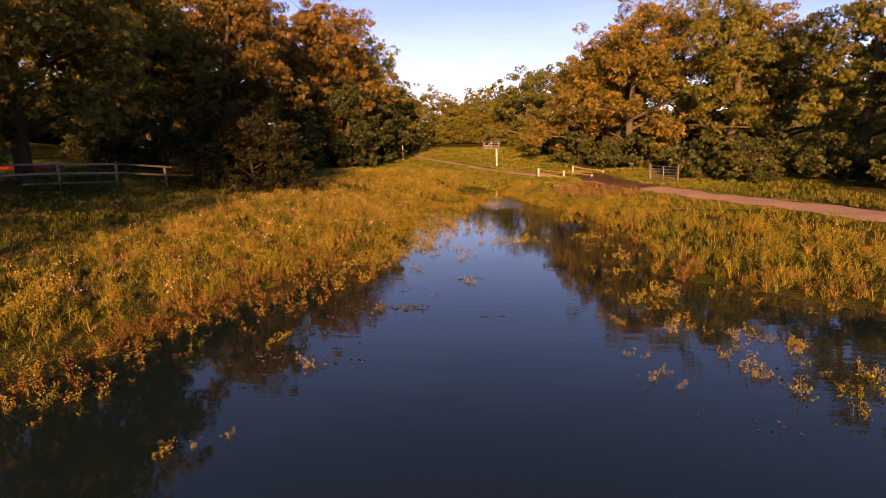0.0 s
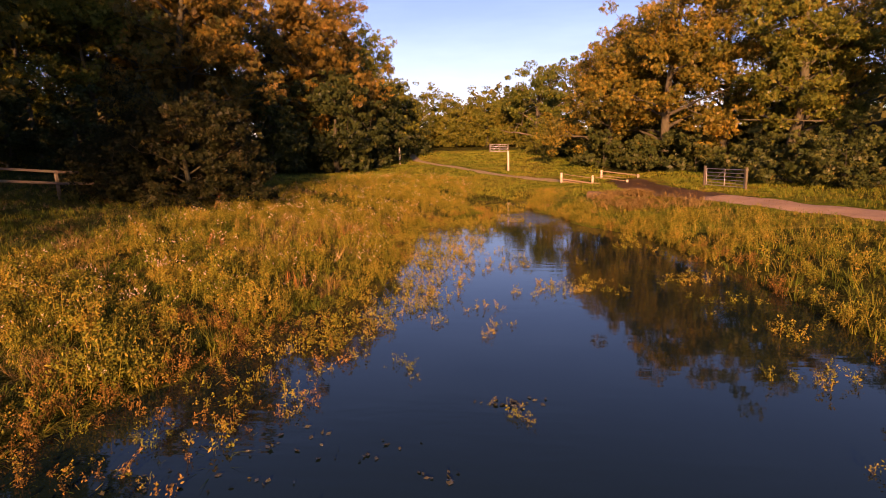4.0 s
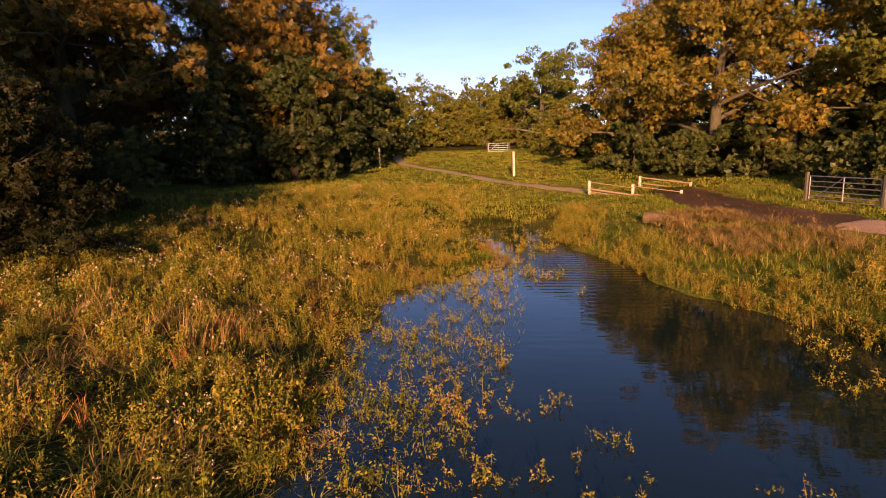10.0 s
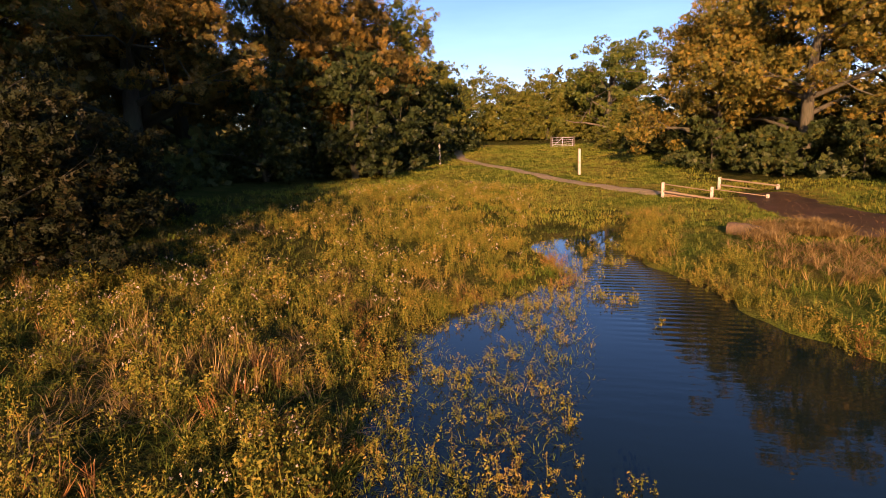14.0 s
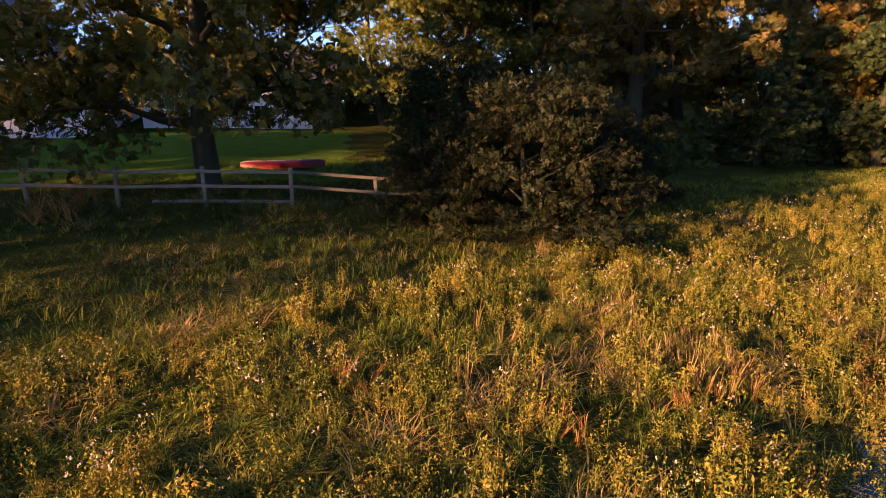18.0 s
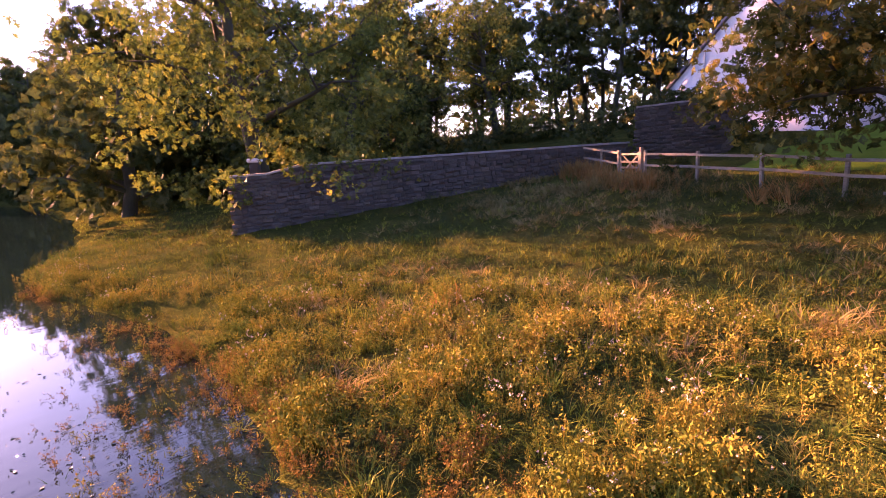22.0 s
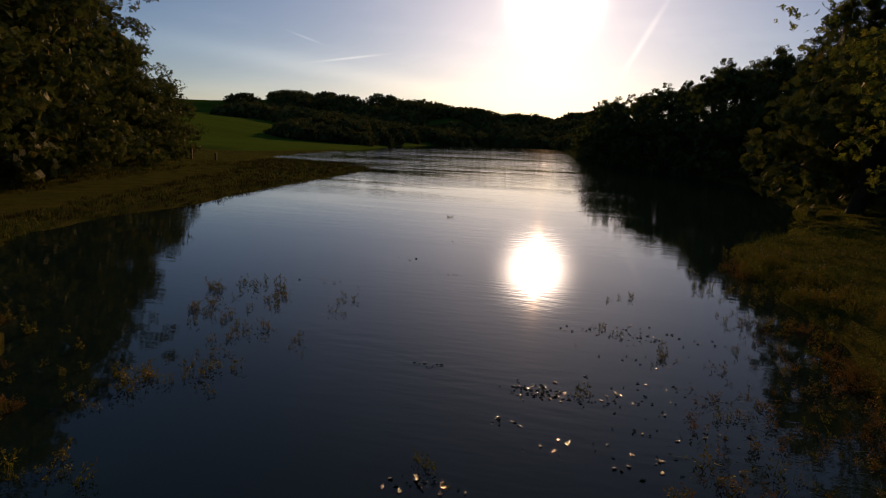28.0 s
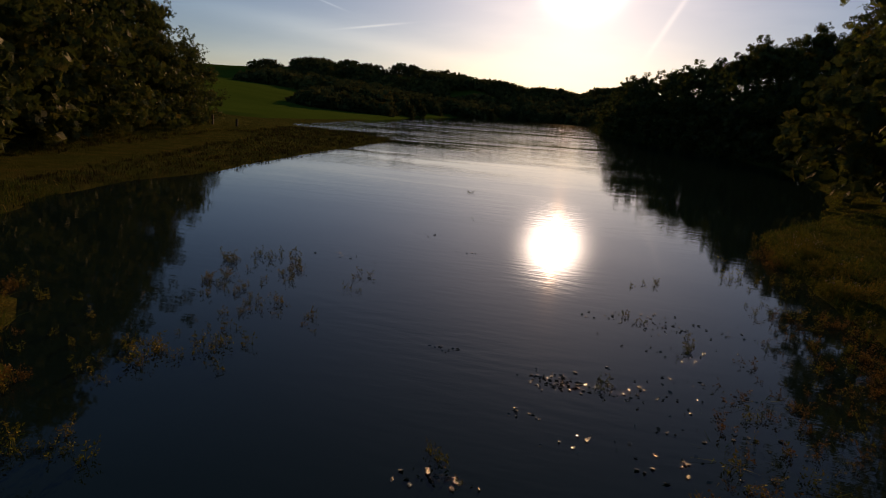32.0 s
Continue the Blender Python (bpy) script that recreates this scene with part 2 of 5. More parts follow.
GRASS = leaf_material("grass_blade", [(0.1, (0.04, 0.075, 0.01)), (0.42, (0.1, 0.14, 0.016)), (0.68, (0.21, 0.185, 0.026)), (0.95, (0.33, 0.22, 0.06))], 0.08, 0.5, 0.005, single=0.5)
GREEN_GRASS = leaf_material("green_grass_blade", [(0.1, (0.07, 0.12, 0.014)), (0.5, (0.17, 0.21, 0.022)), (0.95, (0.32, 0.26, 0.035))], 0.25, 0.2, 0.01)
RUST = leaf_material("rusty_leaf", [(0.1, (0.07, 0.045, 0.014)), (0.45, (0.16, 0.095, 0.022)), (0.75, (0.25, 0.14, 0.03)), (0.95, (0.34, 0.24, 0.05))], 0.12, 0.7, 0.01)
RUSH = leaf_material("brown_rush", [(0.1, (0.025, 0.026, 0.008)), (0.5, (0.07, 0.058, 0.018)), (0.95, (0.13, 0.09, 0.03))], 0.04, 0.4, 0.0)
DEAD_GRASS = leaf_material("dead_orange_grass", [(0.1, (0.2, 0.09, 0.025)), (0.5, (0.36, 0.17, 0.045)), (0.95, (0.5, 0.3, 0.1))], 0.3, 0.8, 0.01)
STRAW = leaf_material("dry_stalk", [(0.1, (0.17, 0.11, 0.028)), (0.5, (0.27, 0.185, 0.05)), (0.95, (0.38, 0.28, 0.1))], 0.16, 0.8, 0.03)


def bark_material(name, dark, light):
    s = Shade(name)
    w = s.place((6, 6, 1.2))
    n = s.noise(w, 2.0, 6.0)
    big = s.noise(s.place(), 0.8)
    col = s.mix(big, s.ramp(n, (0.3, dark), (0.75, light)), (0.06, 0.07, 0.03), "MIX")
    return s.done(col, 0.9, s.bump(n, 0.8, 0.04))


BARK = bark_material("bark", (0.014, 0.01, 0.007), (0.05, 0.036, 0.026))
BARK_OAK = bark_material("oak_bark", (0.03, 0.024, 0.016), (0.14, 0.11, 0.075))
BARK_PALE = bark_material("pale_bark", (0.09, 0.07, 0.05), (0.26, 0.21, 0.15))


def wood_material(name, dark, light, rough=0.8):
    s = Shade(name)
    n = s.noise(s.place((1.5, 1.5, 14)), 3.0, 5.0)
    st = s.noise(s.place(), 2.2)
    col = s.mix(s.ramp(st, (0.4, (0, 0, 0)), (0.75, (0.6, 0.6, 0.6))), s.ramp(n, (0.25, dark), (0.75, light)), (0.11, 0.12, 0.06))
    return s.done(col, rough, s.bump(n, 0.4, 0.01))


WOOD_GREY = wood_material("weathered_wood", (0.15, 0.115, 0.08), (0.33, 0.26, 0.185))
# weathered wood, darkened further to stand for shade on the fence's far stretch
WOOD_DIM = wood_material("dim_weathered_wood", (0.05, 0.042, 0.03), (0.13, 0.105, 0.075))
WOOD_PALE = wood_material("pale_post_wood", (0.4, 0.35, 0.26), (0.62, 0.55, 0.43))
WOOD_TAN = wood_material("tan_rail_wood", (0.14, 0.1, 0.055), (0.3, 0.22, 0.12))
WOOD_BROWN = wood_material("brown_timber", (0.16, 0.1, 0.05), (0.36, 0.24, 0.11))
def dull(name, c1, c2, scale=3.0, rough=0.85, bump=0.3, dist=0.02, metal=0.0, spec=0.4):
    s = Shade(name)
    w = s.place()
    n = s.noise(w, scale, 6.0)
    f = s.noise(w, scale * 9, 4.0)
    col = s.mix(0.35, s.ramp(n, (0.3, c1), (0.7, c2)), s.ramp(f, (0.3, c1), (0.7, c2)))
    return s.done(col, rough, s.bump(f, bump, dist), metal, spec)


def ground_material():
    s = Shade("meadow_soil")
    w = s.place()
    big, mid, fine = s.noise(w, 0.12, 4.0), s.noise(w, 0.9, 5.0), s.noise(w, 14.0, 5.0)
    grass = s.ramp(mid, (0.3, (0.045, 0.065, 0.012)), (0.5, (0.085, 0.1, 0.018)), (0.72, (0.15, 0.125, 0.03)))
    mixd = s.mix(s.ramp(big, (0.45, (0, 0, 0)), (0.62, (1, 1, 1))), grass, s.ramp(mid, (0.3, (0.055, 0.085, 0.014)), (0.75, (0.13, 0.13, 0.03))))
    col = s.mix(s.ramp(fine, (0.3, (0.75, 0.75, 0.75)), (0.7, (0, 0, 0))), mixd, (0.03, 0.03, 0.012))
    return s.done(col, 0.95, s.bump(fine, 1.0, 0.3), spec=0.0)


GROUND = ground_material()


def water_material():
    """Calm by the banks, ruffled by wind farther out on the lake."""
    s = Shade("still_water")
    fine = s.noise(s.place((1.0, 3.2, 1)), 1.1, 3.0, 0.5)
    ruffle = s.noise(s.place((0.12, 0.75, 1)), 1.6, 5.0, 0.65)
    calm = s.noise(s.place((1, 2, 1)), 0.06, 2.0)
    geo = s.t.nodes.new("ShaderNodeNewGeometry")
    xyz = s.t.nodes.new("ShaderNodeSeparateXYZ")
    s.link(geo.outputs["Position"], xyz.inputs[0])
    out = s.node("ShaderNodeMapRange")
    s.link(xyz.outputs["Y"], out.inputs["Value"])
    for key, v in (("From Min", 6.0), ("From Max", -90.0), ("To Min", 0.0), ("To Max", 1.0)):
        out.inputs[key].default_value = v

    def times(p, q):
        m = s.t.nodes.new("ShaderNodeMath")
        m.operation = "MULTIPLY"
        s.link(p, m.inputs[0])
        if isinstance(q, float):
            m.inputs[1].default_value = q
        else:
            s.link(q, m.inputs[1])
        return m.outputs[0]

    near = times(fine, s.ramp(calm, (0.42, (0.08, 0.08, 0.08)), (0.68, (0.7, 0.7, 0.7))))
    gust = s.ramp(s.noise(s.place((0.018, 0.11, 1)), 1.0, 3.0, 0.6), (0.4, (0.12, 0.12, 0.12)), (0.56, (1, 1, 1)))
    far = times(times(times(ruffle, out.outputs[0]), gust), 6.0)
    # short ripples running across the stream below the bridge
    wave = s.node("ShaderNodeTexWave", Scale=0.95, Distortion=2.2, Detail=1.5)
    wave.inputs["Detail Scale"].default_value = 0.8
    wave.bands_direction = "Y"
    s.link(s.place((0.25, 1, 1)), wave.inputs["Vector"])
    mask = s.node("ShaderNodeVectorMath")
    mask.operation = "DISTANCE"
    s.link(s.place((1.0, 0.42, 1)), mask.inputs[0])
    mask.inputs[1].default_value = (2.6, 16.4, 0.0)
    fade = s.node("ShaderNodeMapRange")
    s.link(mask.outputs["Value"], fade.inputs["Value"])
    for key, v in (("From Min", 2.6), ("From Max", 0.6), ("To Min", 0.0), ("To Max", 1.0)):
        fade.inputs[key].default_value = v
    rings = times(times(wave.outputs["Fac"], fade.outputs[0]), 0.9)
    both = s.t.nodes.new("ShaderNodeMath")
    both.operation = "ADD"
    more = s.t.nodes.new("ShaderNodeMath")
    s.link(near, more.inputs[0]), s.link(rings, more.inputs[1])
    s.link(more.outputs[0], both.inputs[0]), s.link(far, both.inputs[1])
    m = s.done((0.005, 0.014, 0.011), 0.03, s.bump(both.outputs[0], 0.45, 0.02), spec=0.5)
    for n in s.t.nodes:
        if n.type == "BSDF_PRINCIPLED":
            n.inputs["IOR"].default_value = 1.33
    return m


WATER = water_material()


def stone_material():
    """Rubble stone: each stone has its own tone, with lichen and grain."""
    s = Shade("wall_stone")
    geo, info = s.t.nodes.new("ShaderNodeNewGeometry"), s.t.nodes.new("ShaderNodeObjectInfo")
    add, fold = s.t.nodes.new("ShaderNodeMath"), s.t.nodes.new("ShaderNodeMath")
    fold.operation = "FRACT"
    s.link(geo.outputs["Random Per Island"], add.inputs[0]), s.link(info.outputs["Random"], add.inputs[1])
    s.link(add.outputs[0], fold.inputs[0])
    tone = s.ramp(fold.outputs[0], (0.0, (0.06, 0.052, 0.04)), (0.45, (0.08, 0.07, 0.053)), (0.8, (0.105, 0.09, 0.068)), (1.0, (0.15, 0.125, 0.09)))
    w = s.place()
    grain, moss = s.noise(w, 22.0, 6.0), s.noise(w, 1.3, 4.0)
    col = s.mix(s.ramp(grain, (0.3, (0, 0, 0)), (0.75, (0.55, 0.55, 0.55))), tone, (0.08, 0.07, 0.06))
    col = s.mix(s.ramp(moss, (0.55, (0, 0, 0)), (0.72, (0.7, 0.7, 0.7))), col, (0.09, 0.085, 0.05))
    return s.done(col, 0.92, s.bump(grain, 0.8, 0.03), spec=0.2)


STONE = stone_material()
MORTAR = dull("lime_mortar", (0.06, 0.052, 0.04), (0.1, 0.086, 0.066), 6.0)
# paler than the wall: sunlight on its top edge put into the colour
COPING = dull("sunlit_coping_stone", (0.2, 0.18, 0.14), (0.36, 0.33, 0.26), 2.5)
SEED = dull("seed_fluff", (0.34, 0.25, 0.14), (0.52, 0.42, 0.27), 9.0)
RENDER_WHITE = dull("whitewash", (0.62, 0.58, 0.52), (0.8, 0.77, 0.72), 1.2, 0.9, 0.2)
SLATE = dull("roof_slate", (0.045, 0.045, 0.055), (0.1, 0.1, 0.115), 2.0, 0.6, 0.4)
EARTH = dull("bare_earth", (0.15, 0.14, 0.05), (0.38, 0.28, 0.14), 2.2, 0.95, 0.7, 0.05)
SAND = dull("sandy_track", (0.24, 0.16, 0.09), (0.38, 0.27, 0.16), 1.0, 0.95, 0.5, 0.03)
MUD = dull("wet_mud", (0.018, 0.012, 0.007), (0.11, 0.06, 0.03), 0.7, 0.4, 0.7, 0.04)
GALV = dull("galvanised_steel", (0.3, 0.3, 0.3), (0.5, 0.5, 0.5), 8.0, 0.45, 0.1, 0.005, 0.8)
RED_HULL = dull("red_hull", (0.14, 0.006, 0.005), (0.22, 0.01, 0.008), 3.0, 0.5, 0.05)


def turf_material():
    """Grazed turf: green with golden patches and dark tussock gaps."""
    s = Shade("meadow_turf")
    w = s.place()
    patch, mid, fine = s.noise(w, 0.22, 4.0), s.noise(w, 1.6, 5.0), s.noise(w, 17.0, 4.0)
    green = s.ramp(mid, (0.3, (0.07, 0.115, 0.014)), (0.7, (0.17, 0.21, 0.025)))
    gold = s.ramp(mid, (0.3, (0.13, 0.13, 0.02)), (0.7, (0.3, 0.24, 0.045)))
    col = s.mix(s.ramp(patch, (0.42, (0, 0, 0)), (0.6, (1, 1, 1))), green, gold)
    col = s.mix(s.ramp(fine, (0.32, (0.7, 0.7, 0.7)), (0.55, (0, 0, 0))), col, (0.04, 0.045, 0.012))
    return s.done(col, 0.95, s.bump(fine, 1.0, 0.15), spec=0.0)


TURF = turf_material()
PASTURE = dull("grazed_pasture", (0.045, 0.085, 0.01), (0.07, 0.115, 0.016), 0.05, 0.95, 0.3, 0.05, spec=0.0)
LAWN = dull("mown_lawn", (0.05, 0.1, 0.012), (0.09, 0.145, 0.02), 1.2, 0.95, 0.8, 0.05, spec=0.0)
WET_LEAF = dull("wet_floating_leaf", (0.02, 0.03, 0.01), (0.07, 0.06, 0.02), 14.0, 0.16, 0.5, 0.02, spec=0.9)
OLD_LOG = bark_material("rotten_log", (0.1, 0.05, 0.02), (0.3, 0.17, 0.08))
GLASS_DARK = Shade("window_glass").done((0.02, 0.022, 0.025), 0.05, spec=0.8)


# ---------------------------------------------------------------- mesh helpers
def mesh_object(name, verts, faces, material, parent=None, smooth=False, label=""):
    """Arrays of corners and of equal-sided faces become one mesh object."""
    verts, faces = np.asarray(verts, np.float32), np.asarray(faces, np.int32)
    me = bpy.data.meshes.new(name)
    k = faces.shape[1]
    me.vertices.add(len(verts))
    me.vertices.foreach_set("co", verts.ravel())
    me.loops.add(faces.size)
    me.loops.foreach_set("vertex_index", faces.ravel())
    me.polygons.add(len(faces))
    me.polygons.foreach_set("loop_start", np.arange(0, faces.size, k, dtype=np.int32))
    if smooth:
        me.polygons.foreach_set("use_smooth", np.ones(len(faces), bool))
    me.materials.append(material)
    me.update(calc_edges=True)
    ob = new(name, me)
    if parent is not None:
        ob.parent = parent
    return tagged(ob, label)


def part(name, bm, material, parent, label="", smooth=False):
    me = bpy.data.meshes.new(name)
    bm.normal_update()
    bm.to_mesh(me)
    bm.free()
    if smooth:
        me.polygons.foreach_set("use_smooth", np.ones(len(me.polygons), bool))
    me.materials.append(material)
    ob = new(name, me)
    if parent is not None:
        ob.parent = parent
    return tagged(ob, label)


def thing(name, m, label, category, group="", kind=""):
    ob = new(name)
    ob.matrix_world = m
    ob.empty_display_size = 0.2
    return tagged(ob, label, category, group, kind)


def box(bm, lo, hi, bevel=0.0, m=None):
    lo, hi = Vector(lo), Vector(hi)
    r = bmesh.ops.create_cube(bm, size=1.0)
    vs = r["verts"]
    bmesh.ops.scale(bm, vec=hi - lo, verts=vs)
    bmesh.ops.translate(bm, vec=(lo + hi) / 2, verts=vs)
    if bevel:
        es = {e for v in vs for e in v.link_edges}
        vs = list({v for f in bmesh.ops.bevel(bm, geom=list(es), offset=bevel, segments=1, affect="EDGES")["faces"] for v in f.verts} | {v for v in vs if v.is_valid})
    if m is not None:
        bmesh.ops.transform(bm, matrix=m, verts=vs)
    return bm


def tube_arrays(points, radii, sides=7):
    """A tapered tube along points: corners and quads."""
    pts = np.asarray(points, float)
    tang = np.gradient(pts, axis=0)
    tang /= np.linalg.norm(tang, axis=1)[:, None] + 1e-9
    ref = np.array([0.31, 0.95, 0.07])
    u = np.cross(tang, ref)
    u /= np.linalg.norm(u, axis=1)[:, None] + 1e-9
    v = np.cross(tang, u)
    a = np.linspace(0, 2 * np.pi, sides, endpoint=False)
    ring = (np.cos(a)[None, :, None] * u[:, None] + np.sin(a)[None, :, None] * v[:, None]) * np.asarray(radii)[:, None, None]
    verts = (pts[:, None] + ring).reshape(-1, 3)
    n = len(pts)
    i, j = np.meshgrid(np.arange(n - 1), np.arange(sides), indexing="ij")
    a0, a1 = i * sides + j, i * sides + (j + 1) % sides
    return verts, np.stack([a0, a1, a1 + sides, a0 + sides], -1).reshape(-1, 4)


def joined(pieces):
    vs, fs, base = [], [], 0
    for v, f in pieces:
        vs.append(v), fs.append(f + base)
        base += len(v)
    return np.concatenate(vs), np.concatenate(fs)


def leaf_quads(centres, size, rng, droop=0.2, length=1.35):
    """One folded leaf blade of four corners for each centre."""
    n = len(centres)
    d = rng.normal(size=(n, 3))
    d[:, 2] -= droop
    d /= np.linalg.norm(d, axis=1)[:, None]
    s = np.cross(d, rng.normal(size=(n, 3)))
    s /= np.linalg.norm(s, axis=1)[:, None]
    k = np.cross(d, s)
    sz = (size * rng.uniform(0.6, 1.35, n))[:, None]
    a = centres - d * sz * 0.5 * length
    b = centres + s * sz * 0.5 + k * sz * 0.14
    c = centres + d * sz * 0.5 * length
    e = centres - s * sz * 0.5 + k * sz * 0.14
    verts = np.stack([a, b, c, e], 1).reshape(-1, 3)
    return verts, np.arange(4 * n).reshape(-1, 4)


# ---------------------------------------------------------------- the lie of the land
SHORE = np.array([
    (1.6, 50.6), (0.9, 47.5), (-1.2, 45.6), (-1.6, 44.2), (-0.6, 42.0), (-0.2, 39.0), (-2.4, 37.0), (-3.9, 34.4), (-3.6, 31.2), (-2.9, 28.4), (-2.6, 24.0), (-3.3, 21.6),
    (-4.4, 19.4), (-4.2, 17.0), (-5.2, 15.4), (-6.0, 12.6), (-6.7, 8.6), (-6.9, 4.0), (-6.6, 0.3), (-7.6, -5.0), (-12.5, -12.5), (-18.0, -28.0), (-22.0, -50.0), (-19.0, -85.0),
    (-3.0, -140.0), (2.0, -330.0), (60.0, -400.0), (85.0, -330.0), (82.0, -220.0), (62.0, -130.0), (52.0, -68.0), (34.0, -58.0), (25.5, -50.0), (22.5, -14.0), (21.0, -6.0),
    (21.5, 1.0), (20.4, 5.6), (16.5, 11.6), (10.8, 14.2), (7.9, 17.0), (8.0, 21.5), (7.8, 24.5), (7.5, 27.5), (6.9, 31.0), (5.8, 33.6), (4.5, 36.2), (3.4, 40.0), (2.2, 43.5), (2.6, 47.0), (3.2, 50.0)])


def shore_distance(x, y):
    """Metres to the water's edge, positive on land."""
    p = np.stack([np.asarray(x, float), np.asarray(y, float)], -1)
    best = np.full(p.shape[:-1], 1e18)
    inside = np.zeros(p.shape[:-1], bool)
    for a, b in zip(SHORE, np.roll(SHORE, -1, 0)):
        ab, ap = b - a, p - a
        t = np.clip((ap @ ab) / (ab @ ab), 0, 1)
        best = np.minimum(best, ((ap - t[..., None] * ab) ** 2).sum(-1))
        cross = (a[1] > p[..., 1]) != (b[1] > p[..., 1])
        xs = a[0] + (p[..., 1] - a[1]) / (b[1] - a[1] + 1e-12) * ab[0]
        inside ^= cross & (p[..., 0] < xs)
    return np.sqrt(best) * np.where(inside, -1, 1)


def ease(v, a, b):
    t = np.clip((v - a) / (b - a), 0, 1)
    return t * t * (3 - 2 * t)


def waves(x, y, seed=0.0):
    """Gentle unevenness made of a few crossed waves."""
    r = np.sin(0.9 * x + 1.3 * y + seed) + np.sin(1.7 * x - 0.8 * y + 2 * seed) + np.sin(2.9 * x + 2.3 * y + 1.7) * 0.6 + np.sin(-2.1 * x + 3.7 * y + seed) * 0.5
    return r / 3.1


def land(x, y):
    x, y = np.asarray(x, float), np.asarray(y, float)
    d = shore_distance(x, y)
    d = d + 0.45 * waves(x * 0.9, y * 0.9, 0.7) * np.exp(-np.abs(d) / 6)
    west = ease(-x, -4, 5) * (1 - ease(y, 40, 66))
    north = ease(y, 36, 58)
    slope = 0.03 + 0.105 * west + 0.028 * north * (1 - west)
    up = np.clip(d, 0, None)
    top = 5.0 + 0.02 * np.minimum(up, 260)
    z = np.minimum(slope * up, top) + 0.16 * (1 - np.exp(-up / 0.7)) + 0.07 * waves(x * 1.3, y * 1.3, 2.0) * (1 - np.exp(-up / 1.5)) * np.exp(-up / 60)
    far = np.hypot(x, y + 30)
    z = z + (15 + 5 * ease(x, 20, 150) - 6 * ease(x, 230, 420)) * ease(-y, 385, 500)
    z = z + 9 * ease(x, 62, 190) * ease(-y, 60, 150) * (0.9 + 0.1 * np.sin(x * 0.031)) + 9 * ease(far, 250, 900) * ease(y, -150, 150)
    deep = np.clip(-d, 0, None)
    z = np.where(d > 0, z, -0.9 * (1 - np.exp(-deep / 5.0)) - 0.05 * np.minimum(deep, 1))
    return z


def hz(x, y):
    return float(land(np.array([x]), np.array([y]))[0])


def make_ground():
    n, a = 210, 6.2
    u = np.linspace(-1, 1, n + 1)
    s = 1800 * np.sinh(a * u) / np.sinh(a)
    gx, gy = np.meshgrid(s - 4, s + 27, indexing="ij")
    gz = land(gx, gy)
    i, j = np.meshgrid(np.arange(n), np.arange(n), indexing="ij")
    a0 = i * (n + 1) + j
    faces = np.stack([a0, a0 + n + 1, a0 + n + 2, a0 + 1], -1).reshape(-1, 4)
    ob = mesh_object("ground", np.stack([gx, gy, gz], -1).reshape(-1, 3), faces, GROUND, smooth=True)
    tagged(ob, "rough damp meadow soil with short green and ochre grass", "ground", kind="structure")
    w = mesh_object("water", [(-400, -700, 0), (600, -700, 0), (600, 60, 0), (-400, 60, 0)], [(0, 1, 2, 3)], WATER)
    tagged(w, "calm dark water of a flooded creek and lake reflecting the sky", "water", kind="structure")


make_ground()


def sheet(name, x0, x1, y0, y1, n, material, label, lift):
    """A stretch of other turf lying on the land, its rim sunk into the soil."""
    u = np.linspace(0, 1, n)
    gx, gy = np.meshgrid(x0 + (x1 - x0) * u, y0 + (y1 - y0) * u, indexing="ij")
    rim = np.minimum(np.minimum(gx - x0, x1 - gx), np.minimum(gy - y0, y1 - gy))
    wob = 1.5 * (1 + waves(gx * 0.4, gy * 0.4, 1.0))
    gz = land(gx, gy) + np.where(rim < 3 * lift + wob, -0.25, lift)
    i, j = np.meshgrid(np.arange(n - 1), np.arange(n - 1), indexing="ij")
    a0 = i * n + j
    ob = mesh_object(name, np.stack([gx, gy, gz], -1).reshape(-1, 3), np.stack([a0, a0 + n, a0 + n + 1, a0 + 1], -1).reshape(-1, 4), material, smooth=True)
    return tagged(ob, label, "grass", kind="structure")


sheet("far_meadow", -16.5, 10.0, 52.0, 104.0, 110, TURF, "short yellow-green turf of the far meadow", 0.035)
sheet("stream_bank", 1.5, 21.0, 30.0, 59.0, 110, TURF, "green and golden turf beside the stream and the track", 0.03)
sheet("pasture", 60.0, 520.0, -480.0, -72.0, 100, PASTURE, "green grazed pasture on the slope above the lake", 0.5)


